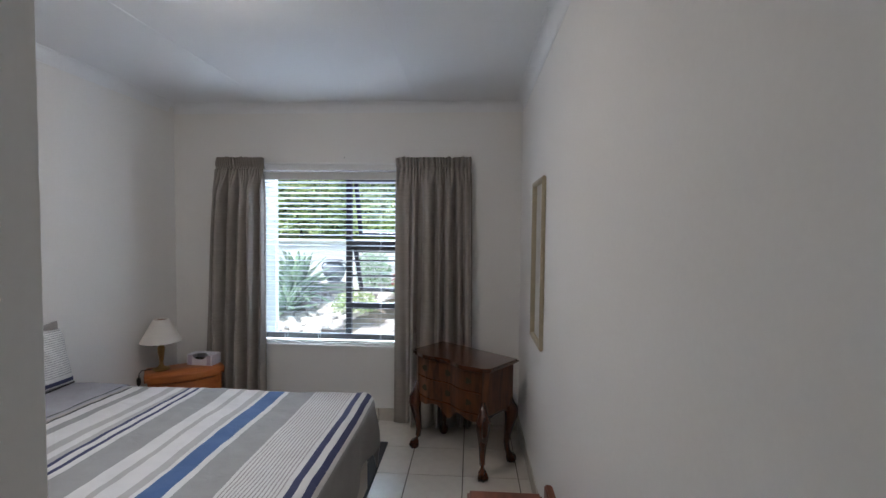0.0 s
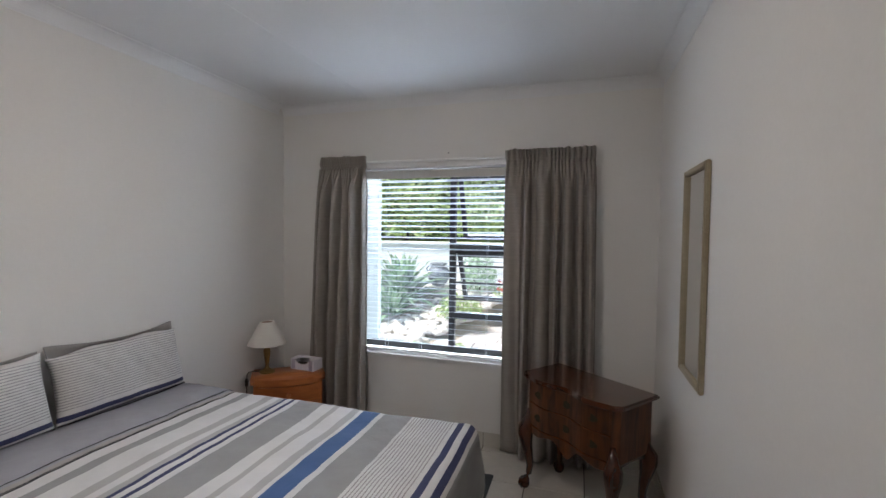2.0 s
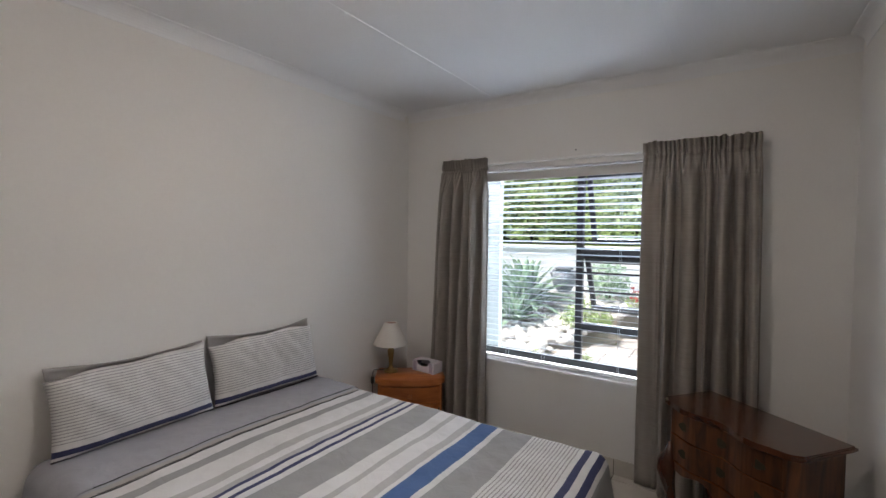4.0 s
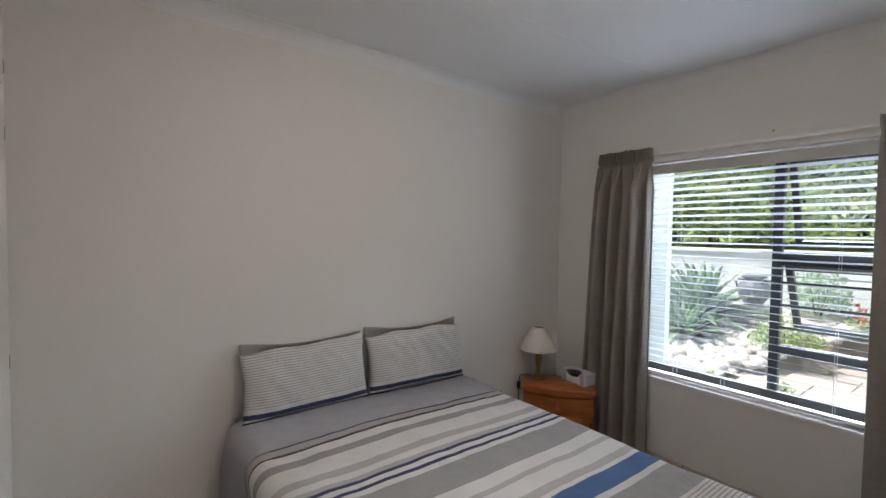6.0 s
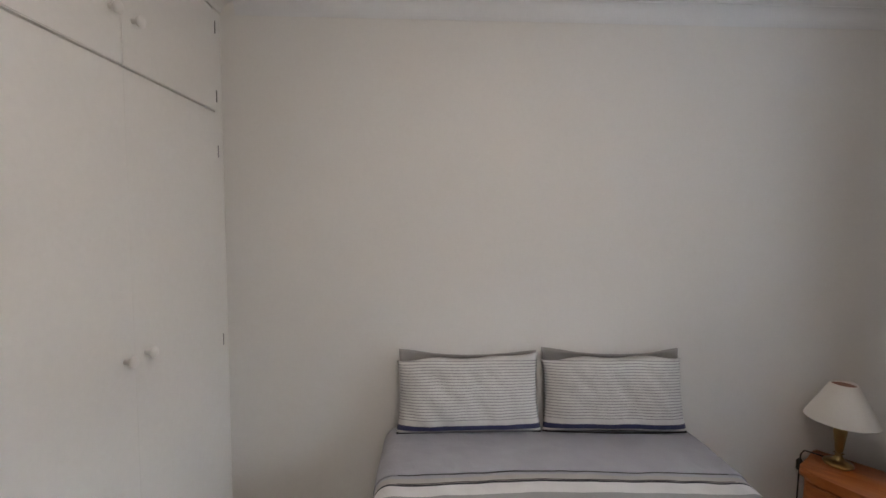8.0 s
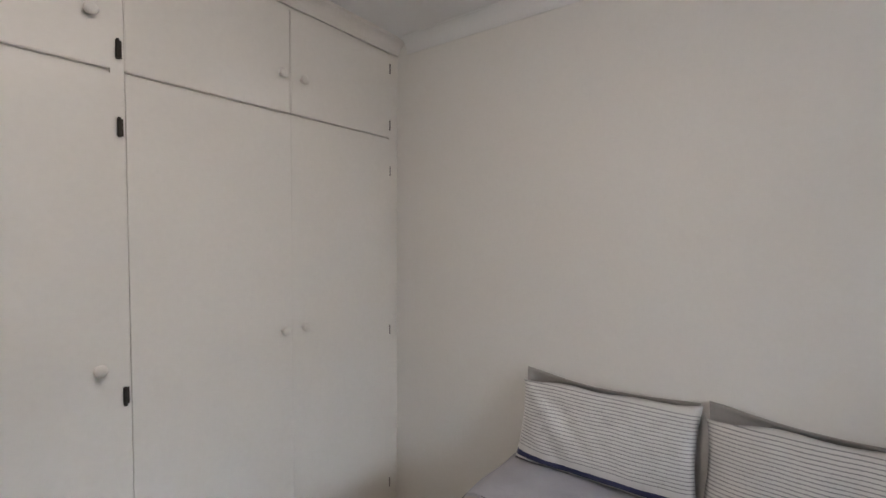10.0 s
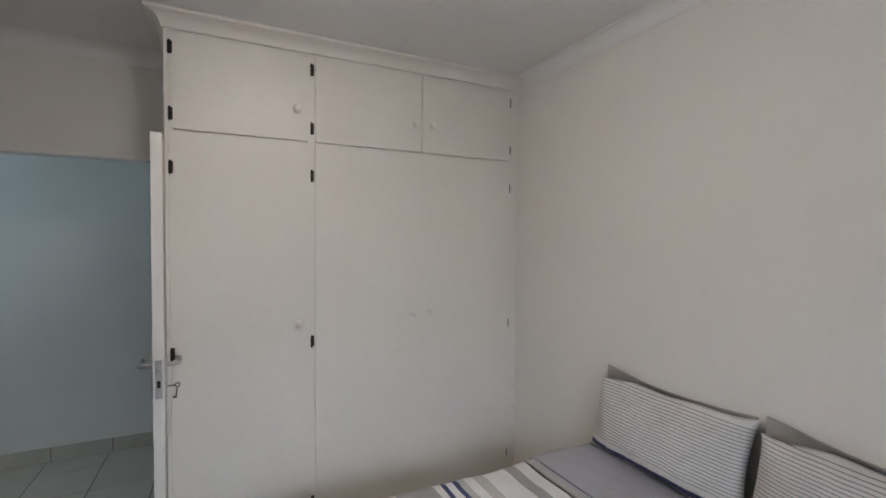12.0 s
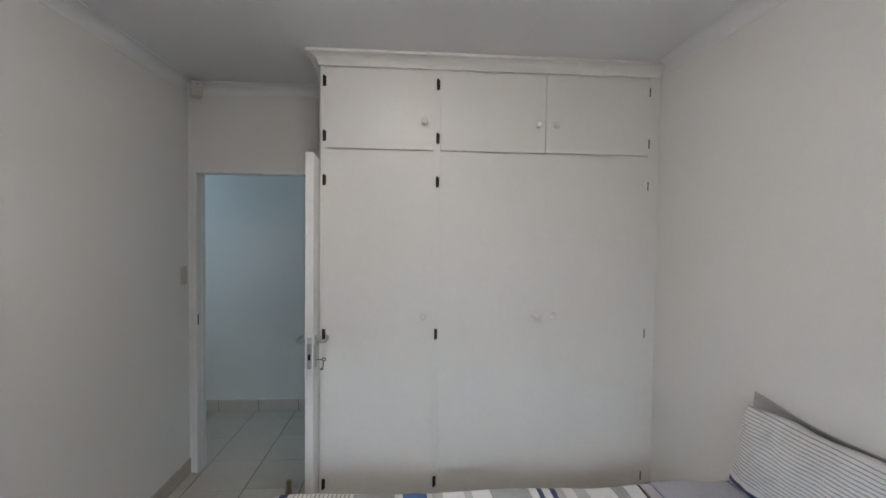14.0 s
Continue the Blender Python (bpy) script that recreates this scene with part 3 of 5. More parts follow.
cup_door(-1.2575, -0.666, 2.119, 2.552, -1.204, 2.274)
cup_door(-1.8905, -1.2955, 2.119, 2.552, -1.845, 2.271)
cup_door(-2.496, -1.8935, 2.119, 2.552, -1.947, 2.271)
cup_door(-1.2575, -0.666, 0.09, 2.1095, -1.206, 1.192)
cup_door(-1.8924, -1.2955, 0.09, 2.1095, -1.846, 1.199, 0.0006)
cup_door(-2.496, -1.8926, 0.09, 2.1095, -1.947, 1.199, 0.0006)
HINGE_GREY = mat("dull_grey_hinge", (0.2, 0.19, 0.18), 0.5, 0.4, bump=0)
for hx, hm in ((-0.654, BLACK), (-1.277, BLACK), (-2.5, HINGE_GREY)):
    for hz in (2.483, 2.186, 1.944, 1.088, 0.24):
        if hx == -2.5:
            hb = box(hx - 0.003, hx + 0.003, CYF, CYF + 0.009, hz - 0.026, hz + 0.026, 0.001, 1)
        else:
            hb = lathe([(0.0055, -0.031), (0.0055, -0.026), (0.0065, -0.025), (0.0065, 0.025), (0.0055, 0.026), (0.004, 0.031)], 10, cx=hx, cy=CYF + 0.009, cz=hz)
            add_box(hb, hx - 0.012, hx + 0.004, CYF, CYF + 0.004, hz - 0.027, hz + 0.027)
        part("hinge", hb, hm, cup, "small blackened butt hinge" if hm is BLACK else "small dull grey butt hinge")
# cornice of the cupboard, returned along its side
bm = bmesh.new()
prof = [(0.0, 2.566), (0.008, 2.566), (0.010, 2.574)] + [(0.010 + 0.05 * (1 - math.cos(t)), 2.574 + 0.045 * math.sin(t)) for t in [math.pi / 2 * k / 6 for k in range(1, 7)]] + [(0.066, 2.621), (0.066, ZC), (0.0, ZC)]
ends = []
for base, w in (((XL, CYF), (0, 1)), ((CX1, CYF), (1, 1)), ((CX1, YB + 0.0), (1, 0))):
    ends.append([bm.verts.new((base[0] + w[0] * p, base[1] + w[1] * p, h)) for p, h in prof])
n = len(prof)
for e0, e1 in zip(ends, ends[1:]):
    for i in range(n):
        bm.faces.new((e0[i], e0[(i + 1) % n], e1[(i + 1) % n], e1[i]))
bm.faces.new(ends[0])
bm.faces.new(ends[-1])
part("cornice", bm, CUPBOARD, cup, "white coved cornice to the ceiling")


# ---- curtains ----
def curtain(x0, x1, xb0, xb1, folds, seed, label, flat=0.0, yc=3.765, deep=0.09):
    """A curtain with a pencil-pleated heading, falling in rounded folds with narrow creases; flat: share of smooth cloth at its first edge."""
    rnd = random.Random(seed)
    bm = bmesh.new()
    per, nv = 36, 70
    wide = [rnd.uniform(0.5, 1.6) for _ in range(folds)]
    am = [rnd.uniform(0.75, 1.2) * (0.55 + 0.45 * w) for w in wide]
    drift = [rnd.uniform(-1, 1) for _ in range(folds + 1)]
    sink = [rnd.uniform(-0.006, 0.014) for _ in range(folds + 1)]
    edge = [flat + (1 - flat) * sum(wide[:k]) / sum(wide) for k in range(folds + 1)]
    cols = [(-1, i / 24) for i in range(24)] if flat else []
    cols += [(k, i / per) for k in range(folds) for i in range(per)] + [(folds - 1, 1.0)]
    ztop, zbot = 2.185, 0.02
    pleats = folds * 3.4
    grid = []
    for j in range(nv + 1):
        v = j / nv
        z = ztop + (zbot - ztop) * v ** 1.6
        down = ztop - z
        ease = min(1, max(0, (down - 0.075) / 0.22))
        fall = ease * ease * (3 - 2 * ease)
        spread = (down / (ztop - zbot)) ** 0.55
        now = [edge[k] + (drift[k] * 0.16 / folds * math.sin(1.3 * down + 1.7 * k) * fall if 0 < k < folds else 0) for k in range(folds + 1)]
        waist = 0.005 * math.exp(-((down - 0.10) / 0.035) ** 2)
        left, right = x0 + (xb0 - x0) * spread + waist, x1 + (xb1 - x1) * spread - waist
        row = []
        for k, s_ in cols:
            if k < 0:
                straight = across = s_ * now[0]
                roll = max(0, (s_ - 0.8) / 0.2)
                y_fold = yc - 0.012 * fall + 0.005 * math.sin(9 * s_ + 1.5 * z) - 0.022 * roll * (1 - roll) * 4 * 0.5
            else:
                phi = (s_ - 0.5) * math.pi
                mid, half = (now[k] + now[k + 1]) / 2, (now[k + 1] - now[k]) / 2
                straight = now[k] + (now[k + 1] - now[k]) * s_
                q = 2 * s_ - 1
                across = mid + half * q
                front = 0.72 + 0.07 * math.sin(1.9 * down + 5 * drift[k])
                crown = max(0.0, 1 - (abs(q) / front) ** 2.0) ** 0.7
                valley = sink[k] + (sink[k + 1] - sink[k]) * s_
                lean = 0.16 * drift[k] * math.sin(phi) * crown
                young = math.exp(-max(0, down - 0.1) / 0.35)
                y_fold = yc + valley - deep * am[k] * (1 + 0.18 * math.sin(2.1 * down + 3 * drift[k])) * crown * (1 + lean) + 0.008 * young * math.cos(3 * phi)
            tight = math.sin(2 * math.pi * pleats * straight + 2.6 * math.sin(17 * straight + seed) + 1.5 * noise.noise((straight * 9, z * 5, seed + 2.0)))
            tight = math.copysign(abs(tight) ** 0.7, tight)
            frill = max(0.0, 1 - down / 0.045)
            pinch = math.exp(-((down - 0.078) / 0.011) ** 2)
            y_head = yc - 0.026 + (0.012 + 0.012 * frill) * tight - 0.010 * frill + 0.026 * pinch
            y = y_head * (1 - fall) + y_fold * fall + 0.004 * noise.noise((straight * 6, z * 2.2, seed))
            x = left + (right - left) * (straight * (1 - fall) + across * fall)
            lip = 0.004 * tight + 0.014 * noise.noise((straight * 22, 1.0, seed))
            row.append(bm.verts.new((x, y, z + lip * frill)))
        grid.append(row)
    for j in range(nv):
        for i in range(len(cols) - 1):
            bm.faces.new((grid[j][i], grid[j][i + 1], grid[j + 1][i + 1], grid[j + 1][i]))
    ob = solid("curtain", bm, CURTAIN, label, "curtain", smooth=True, group="curtains at the window")
    sol = ob.modifiers.new("thick", "SOLIDIFY")
    sol.thickness = 0.002
    return ob


curtain(-2.14, -1.735, -2.285, -1.738, 6, 3, "grey linen curtain with a gathered heading, drawn aside")
curtain(-0.655, -0.05, -0.66, -0.02, 6, 8, "wider grey linen curtain hanging behind the walnut lowboy", 0.2)
track = thing("curtain_track", "slim white curtain track fixed above the window", "curtain track")
part("rail", box(-2.16, -0.04, 3.785, 3.80, 2.135, 2.152, 0.003, 1), TRIM, track)
for bx in (-2.0, -1.1, -0.2):
    part("bracket", box(bx - 0.01, bx + 0.01, 3.80, YW, 2.137, 2.15), TRIM, track)
part("screw", lathe([(0.004, -0.004), (0.005, -0.001), (0.005, 0.0)], 10, cx=-1.1, cy=YW, cz=2.2, axis="Y"), BLACK, track)

# ---- bed ----
bed = thing("bed", "double bed with a pale upholstered base and white mattress", "bed")
part("base", box(-2.50, -0.62, 1.33, 2.71, 0.07, 0.33, 0.05, 4), BASECLOTH, bed)
part("mattress", box(-2.51, -0.60, 1.305, 2.715, 0.332, 0.60, 0.05, 4), MATTRESS, bed)
for lx in (-2.4, -0.72):
    for ly in (1.43, 2.61):
        part("leg", lathe([(0.028, 0.0), (0.028, 0.072)], 14, cx=lx, cy=ly), BLACK, bed)


def duvet_soft(cx, cy):
    """Height of the soft swells and creases of the bedding."""
    z = 0.011 * noise.noise((cx * 2.2, cy * 2.2, 0.3)) + 0.007 * noise.noise((cx * 6, cy * 5, 2.7)) + 0.0035 * noise.noise((cx * 17, cy * 14, 4.7))
    return z - 0.003 * ((cy - 2.02) / 0.7) ** 2 + 0.012 * math.exp(-((cx + 2.2) / 0.12) ** 2)


def duvet_mesh(c0, c1, lift, nx):
    bm = bmesh.new()
    uvl = bm.loops.layers.uv.new("UVMap")
    r = 0.075
    xb_, ya, yb_ = -0.66, 1.355, 2.685
    hang = 0.40
    ny = 120
    uvs = {}
    grid = []
    for i in range(nx + 1):
        cx = c0 + (c1 - c0) * i / nx
        row = []
        for j in range(ny + 1):
            cy = ya - hang + (yb_ - ya + 2 * hang) * j / ny
            px, py = min(cx, xb_), min(max(cy, ya), yb_)
            dx, dy = cx - px, cy - py
            dist = math.hypot(dx, dy)
            z = 0.658 + lift
            hx = 0.0
            rr_ = r + lift
            if dist > 1e-6:
                arc = rr_ * math.pi / 2
                if dist < arc:
                    hx, dz = rr_ * math.sin(dist / rr_), rr_ * (1 - math.cos(dist / rr_))
                else:
                    e = dist - arc
                    wav = math.sin(9 * (px + py) + 5 * noise.noise((px * 2, py * 2, 3.1)))
                    hx, dz = rr_ + 0.05 * e + 0.022 * min(1, e / 0.15) * wav, rr_ + min(e, 0.42)
                px += dx / dist * hx
                py += dy / dist * hx
                z -= dz
            side = min(1, max(0, (dist - 0.1) / 0.1))
            z += duvet_soft(cx, cy) * (1 - side)
            py += 0.008 * side * noise.noise((cx * 5, z * 4, 1.5))
            vtx = bm.verts.new((px, py, z))
            uvs[vtx] = (cx + 0.012 * noise.noise((cy * 1.6, cx * 0.8, 9.0)) + 0.003 * noise.noise((cy * 9, cx * 3, 5.0)), cy)
            row.append(vtx)
        grid.append(row)
    for i in range(nx):
        for j in range(ny):
            f = bm.faces.new((grid[i][j], grid[i + 1][j], grid[i + 1][j + 1], grid[i][j + 1]))
            for lp in f.loops:
                lp[uvl].uv = uvs[lp.vert]
    return bm


duvet = thing("duvet", "duvet striped in grey, white, navy and blue, spread over the bed", "duvet")
for nm, c0, c1, lift, nx, lab in (("cover", -2.45, -0.325, 0.0, 150, "striped cotton cover"), ("turned_back_edge", -2.50, -2.103, 0.005, 30, "plain lilac-grey edge turned back at the head")):
    ob = part(nm, duvet_mesh(c0, c1, lift, nx), DUVET, duvet, lab, True)
    sol = ob.modifiers.new("thick", "SOLIDIFY")
    sol.thickness, sol.offset = (0.008 if nm == "cover" else 0.003), -1
for px_, lift in ((-2.101, 0.006), (-2.0625, 0.001)):
    pb = bmesh.new()
    ys = [1.37 + 1.3 * k / 60 for k in range(61)]
    add_sweep(pb, [(px_ - 0.012 * noise.noise((y * 1.6, px_ * 0.8, 9.0)) * (lift < 0.005), y, 0.658 + lift + duvet_soft(px_, y)) for y in ys], [0.0013] * 61, 6)
    part("piping", pb, CORD, duvet, "thin dark piping", True)


def pillow(at, tilt, rz, seed, label, ear, far):
    """A pillow with a pinstriped front and a plain grey back, standing on its long edge."""
    w, h, th = 0.335, 0.189, 0.084
    top = thing("pillow", label, "pillow", group="pillows on the bed")
    top.matrix_world = pose(*at, 0, 0, rz) @ pose(0, 0, 0, 0, tilt, 0)
    for name, sgn, material, zoff in (("front", 1, PILLOW, 0.0), ("back", -1, PILLOW_GREY, 0.0)):
        bm = bmesh.new()
        uvl = bm.loops.layers.uv.new("UVMap")
        nu, nv = 40, 26
        grid, uvs = [], {}
        for i in range(nu + 1):
            row = []
            for j in range(nv + 1):
                u, v = -1 + 2 * i / nu, -1 + 2 * j / nv
                bulge = max(0, (1 - u ** 4)) ** 0.55 * max(0, (1 - v ** 4)) ** 0.55
                pinch = 1 - 0.05 * (1 - abs(u) ** 2) * abs(v) ** 3
                pinch2 = 1 - 0.05 * (1 - abs(v) ** 2) * abs(u) ** 3
                yy = u * w * pinch2 * (1.012 if sgn > 0 else 0.985)
                zz = v * h * pinch
                if name == "front" and v > 0:
                    zz -= (0.014 + ear * math.exp(-((u + 1) / 0.45) ** 2) + far * math.exp(-((u - 1) / 0.3) ** 2) + 0.004 * math.sin(7.3 * u + 2 * seed)) * v ** 3
                if name == "back" and v > 0:
                    zz += (0.012 * math.exp(-((u + 1) / 0.5) ** 2) + 0.7 * max(far, 0) * math.exp(-((u - 1) / 0.3) ** 2) - 0.004) * v ** 3
                zz -= 0.012 * v * (1 - u * u) * (v > 0)
                wr = 0.016 * noise.noise((yy * 7, zz * 7, seed)) + 0.012 * noise.noise((yy * 15 + zz * 12, zz * 6, seed + 4)) + 0.005 * noise.noise((yy * 34 - zz * 20, zz * 14, seed + 9))
                xx = sgn * (th * (0.9 if sgn > 0 else 0.5) * bulge + wr * bulge + 0.002)
                vtx = bm.verts.new((xx, yy, zz))
                uvs[vtx] = (zz + 0.004 * noise.noise((yy * 6, zz * 4, seed)), yy)
                row.append(vtx)
            grid.append(row)
        for i in range(nu):
            for j in range(nv):
                f = bm.faces.new((grid[i][j], grid[i + 1][j], grid[i + 1][j + 1], grid[i][j + 1]))
                for lp in f.loops:
                    lp[uvl].uv = uvs[lp.vert]
        me = mesh_of(name, bm, material, True)
        ob = new(name, me)
        ob.parent = top
        so = ob.modifiers.new("thick", "SOLIDIFY")
        so.thickness, so.offset = 0.004, -1 if sgn > 0 else 1
        if name == "back":
            tagged(ob, "plain grey back of the pillowcase")
    pb = bmesh.new()
    add_sweep(pb, [(0.004, u * w / 8, -h - 0.003 + 0.008 * (u / 8) ** 2) for u in range(-8, 9)], [0.004] * 17, 6)
    part("piping", pb, CORD, top, "dark piping along the edge")
    return top


pillow((-2.485, 1.676, 0.843), -14, 1.5, 1.0, "pinstriped pillow with a navy band, leaning on the wall", 0.028, -0.004)
pillow((-2.482, 2.358, 0.846), -14, -2, 7.0, "pinstriped white and grey pillow beside the lamp, slightly higher", 0.034, 0.02)


# ---- bedside cabinet ----
ns = thing("bedside_cabinet", "orange varnished pine bedside cabinet set across the corner", "bedside cabinet", (-2.25, 3.464, 0), 37)


def bowed(w, front, back, bow, rr):
    """Plan of the cabinet: bowed front, rounded front corners, one back corner cut off."""
    pts = []
    for k in range(13):
        t = -1 + 2 * k / 12
        pts.append((t * (w - rr), -front - bow * (1 - t * t)))
    for k in range(1, 6):
        ang = -math.pi / 2 + math.pi / 2 * k / 5
        pts.append((w - rr + rr * math.cos(ang), -front + rr + rr * math.sin(ang)))
    pts += [(w, 0.06), (w - 0.1, back), (-w, back)]
    for k in range(0, 5):
        ang = math.pi + math.pi / 2 * k / 5
        pts.append((-w + rr + rr * math.cos(ang), -front + rr + rr * math.sin(ang)))
    return pts


bm = add_prism(bmesh.new(), bowed(0.265, 0.13, 0.158, 0.042, 0.04), 0.467, 0.515)
bmesh.ops.bevel(bm, geom=[e for e in bm.edges if abs(e.verts[0].co.z - e.verts[1].co.z) < 1e-5], offset=0.014, segments=4, affect="EDGES")
part("top", bm, PINE, ns, "thick rounded pine top", True)
part("carcass", add_prism(bmesh.new(), bowed(0.245, 0.112, 0.15, 0.034, 0.02), 0.05, 0.4665), PINE_FRONT, ns)
part("plinth", box(-0.225, 0.13, -0.10, 0.13, 0, 0.0495), PINE_FRONT, ns)
for nm, z0, z1 in (("drawer", 0.335, 0.452), ("door", 0.06, 0.32)):
    db = bmesh.new()
    lo = [(-0.215 + 0.43 * k / 10, -0.124 - 0.034 * (1 - (-1 + 2 * k / 10) ** 2)) for k in range(11)]
    add_prism(db, lo + [(0.215, -0.108), (-0.215, -0.108)], z0, z1)
    bmesh.ops.bevel(db, geom=db.edges[:], offset=0.004, segments=2, affect="EDGES")
    dr = part(nm, db, PINE_FRONT, ns)
    kx, ky = (0.0, -0.158) if nm == "drawer" else (-0.17, -0.136)
    part("knob", lathe([(0.009, 0.0), (0.008, -0.008), (0.016, -0.016), (0.017, -0.022), (0.010, -0.028)], 14, cx=kx, cy=ky, cz=(z0 + z1) / 2, axis="Y"), PINE, dr, "turned pine knob", True)
for hz in (0.11, 0.265):
    part("hinge", lathe([(0.005, -0.025), (0.005, 0.025)], 10, cx=0.221, cy=-0.127, cz=hz), BLACK, ns, "small dark door hinge")

# ---- table lamp ----
LX, LY, LZ = -2.405, 3.415, 0.5155
lamp = thing("table_lamp", "small brass table lamp with a white coolie shade, unlit", "lamp", (LX, LY, LZ))
part("base", lathe([(0.055, 0.0), (0.058, 0.005), (0.054, 0.014), (0.035, 0.02), (0.022, 0.028), (0.016, 0.04), (0.013, 0.05), (0.02, 0.056)], 28), BRASS, lamp, "", True)
part("stem", lathe([(0.012, 0.0565), (0.016, 0.07), (0.019, 0.10), (0.024, 0.14), (0.026, 0.165), (0.022, 0.18), (0.013, 0.186), (0.012, 0.195)], 24), BRASS, lamp, "", True)
part("lampholder", lathe([(0.014, 0.1955), (0.016, 0.2), (0.016, 0.25), (0.012, 0.255)], 20), BLACK, lamp)
bm = bmesh.new()
sh = [(0.140, 0.219), (0.1395, 0.222), (0.052, 0.386), (0.050, 0.390), (0.048, 0.388), (0.1365, 0.220)]
rg = []
for r, h in sh + sh[:1]:
    rg.append([bm.verts.new((r * math.cos(2 * math.pi * k / 40), r * math.sin(2 * math.pi * k / 40), h)) for k in range(40)])
for r0, r1 in zip(rg, rg[1:]):
    for k in range(40):
        bm.faces.new((r0[k], r0[(k + 1) % 40], r1[(k + 1) % 40], r1[k]))
bmesh.ops.remove_doubles(bm, verts=bm.verts, dist=1e-5)
part("shade", bm, SHADE, lamp, "white fabric coolie shade", True)
part("shade_ring", lathe([(0.012, 0.378), (0.049, 0.3785), (0.049, 0.3805), (0.012, 0.380)], 30), SHADE_IN, lamp, "dark lining at the shade's mouth")
cb = bmesh.new()
add_sweep(cb, [(-0.05, -0.01, 0.006), (-0.075, -0.03, 0.006), (-0.098, -0.05, 0.006), (-0.118, -0.06, 0.003), (-0.128, -0.068, -0.02), (-0.13, -0.07, -0.14), (-0.132, -0.07, -0.38)], [0.0035] * 7, 8)
add_lathe(cb, [(0.008, -0.03), (0.014, -0.022), (0.014, 0.018), (0.006, 0.03)], 12, -0.13, -0.07, -0.075)
part("cord", cb, CORD, lamp, "dark flex with an inline switch", True)

# ---- tissue box ----
tb = thing("tissue_box", "pale lilac card tissue box with an oval opening", "tissue box", (-2.178, 3.594, 0.5155), -4)


def carton(w, d, h, wall):
    """An open card box: an oval is cut from its lid and runs down its front."""
    bm = bmesh.new()
    add_box(bm, -w, w, -d, d, 0, wall)
    add_box(bm, -w, w, d - wall, d, wall, h)
    for sx in (-1, 1):
        add_box(bm, min(sx * w, sx * (w - wall)), max(sx * w, sx * (w - wall)), -d, d - wall, wall, h)
    n = 24
    a, b = 0.062, 0.062

    def lid(t):
        return -d + b * math.sqrt(max(0.0, 1 - (t / a) ** 2)) if abs(t) < a else -d

    def drop(t):
        return h - 0.035 * math.sqrt(max(0.0, 1 - (t / a) ** 2)) if abs(t) < a else h

    xs = [-w + wall + (2 * w - 2 * wall) * k / n for k in range(n + 1)]
    top = [[bm.verts.new(q) for q in ((x, lid(x), h), (x, d - wall, h), (x, d - wall, h - wall), (x, lid(x), h - wall))] for x in xs]
    front = [[bm.verts.new(q) for q in ((x, -d, wall), (x, -d, drop(x)), (x, -d + wall, drop(x)), (x, -d + wall, wall))] for x in xs]
    for rows in (top, front):
        for p, q in zip(rows, rows[1:]):
            for i in range(4):
                bm.faces.new((p[i], p[(i + 1) % 4], q[(i + 1) % 4], q[i]))
    return bm


part("carton", carton(0.108, 0.056, 0.082, 0.0015), TISSUE, tb)
part("lining", box(-0.1055, 0.1055, -0.0515, 0.0535, 0.002, 0.030, 0.002, 1), TISSUE_IN, tb, "dark inside of the box")
LILAC = mat("lilac_print", (0.5, 0.44, 0.54), 0.7, bump=0)
for xx in (-0.08, 0.08):
    part("printed_band", box(xx - 0.016, xx + 0.016, -0.0572, -0.0562, 0.004, 0.078), LILAC, tb)

# ---- walnut lowboy ----
low = thing("lowboy", "dark walnut lowboy with a serpentine top and claw feet", "side table", (-0.101, 3.313, 0), -38.6)
LW, LD = 0.335, 0.185


def serpentine(w, front, back, depth, cant, nn=36):
    """Front edge with two swells and a hollow between them, canted front corners; plain sides and back."""
    pts = []
    for k in range(nn + 1):
        t = -1 + 2 * k / nn
        s = depth * (0.62 - 0.62 * math.cos(t * math.pi * 2.0) + 0.25 * t * t)
        pts.append((t * (w - cant), -front - s))
    return pts + [(w, -front + cant), (w, back), (-w, back), (-w, -front + cant * 0.6)]


bm = add_prism(bmesh.new(), serpentine(LW + 0.018, 0.155, LD + 0.010, 0.030, 0.032), 0.700, 0.727)
bmesh.ops.bevel(bm, geom=[e for e in bm.edges if abs(e.verts[0].co.z - e.verts[1].co.z) < 1e-5], offset=0.008, segments=3, affect="EDGES")
part("top", bm, WALNUT, low, "polished figured walnut top with a moulded edge")
part("body", add_prism(bmesh.new(), serpentine(LW - 0.012, 0.137, LD - 0.012, 0.022, 0.03), 0.405, 0.6995), WALNUT_FRONT, low)
# shaped apron with a drop at the middle
bm = bmesh.new()
top_r, bot_r, bt2, bb2 = [], [], [], []
for k in range(41):
    t = -1 + 2 * k / 40
    s = 0.022 * (0.62 - 0.62 * math.cos(t * math.pi * 2.0) + 0.25 * t * t)
    yy = -0.137 - s
    drop = 0.03 + 0.055 * math.exp(-(t / 0.17) ** 2) + 0.02 * abs(t) ** 5 + 0.012 * math.cos(t * 9)
    for lst, y, z in ((top_r, yy, 0.4048), (bot_r, yy, 0.4048 - drop), (bt2, yy + 0.02, 0.4048), (bb2, yy + 0.02, 0.4048 - drop)):
        lst.append(bm.verts.new((t * (LW - 0.03), y, z)))
for k in range(40):
    for p, q in ((top_r, bot_r), (bot_r, bb2), (bb2, bt2), (bt2, top_r)):
        bm.faces.new((p[k], p[k + 1], q[k + 1], q[k]))
part("apron", bm, WALNUT_FRONT, low, "scalloped front apron")
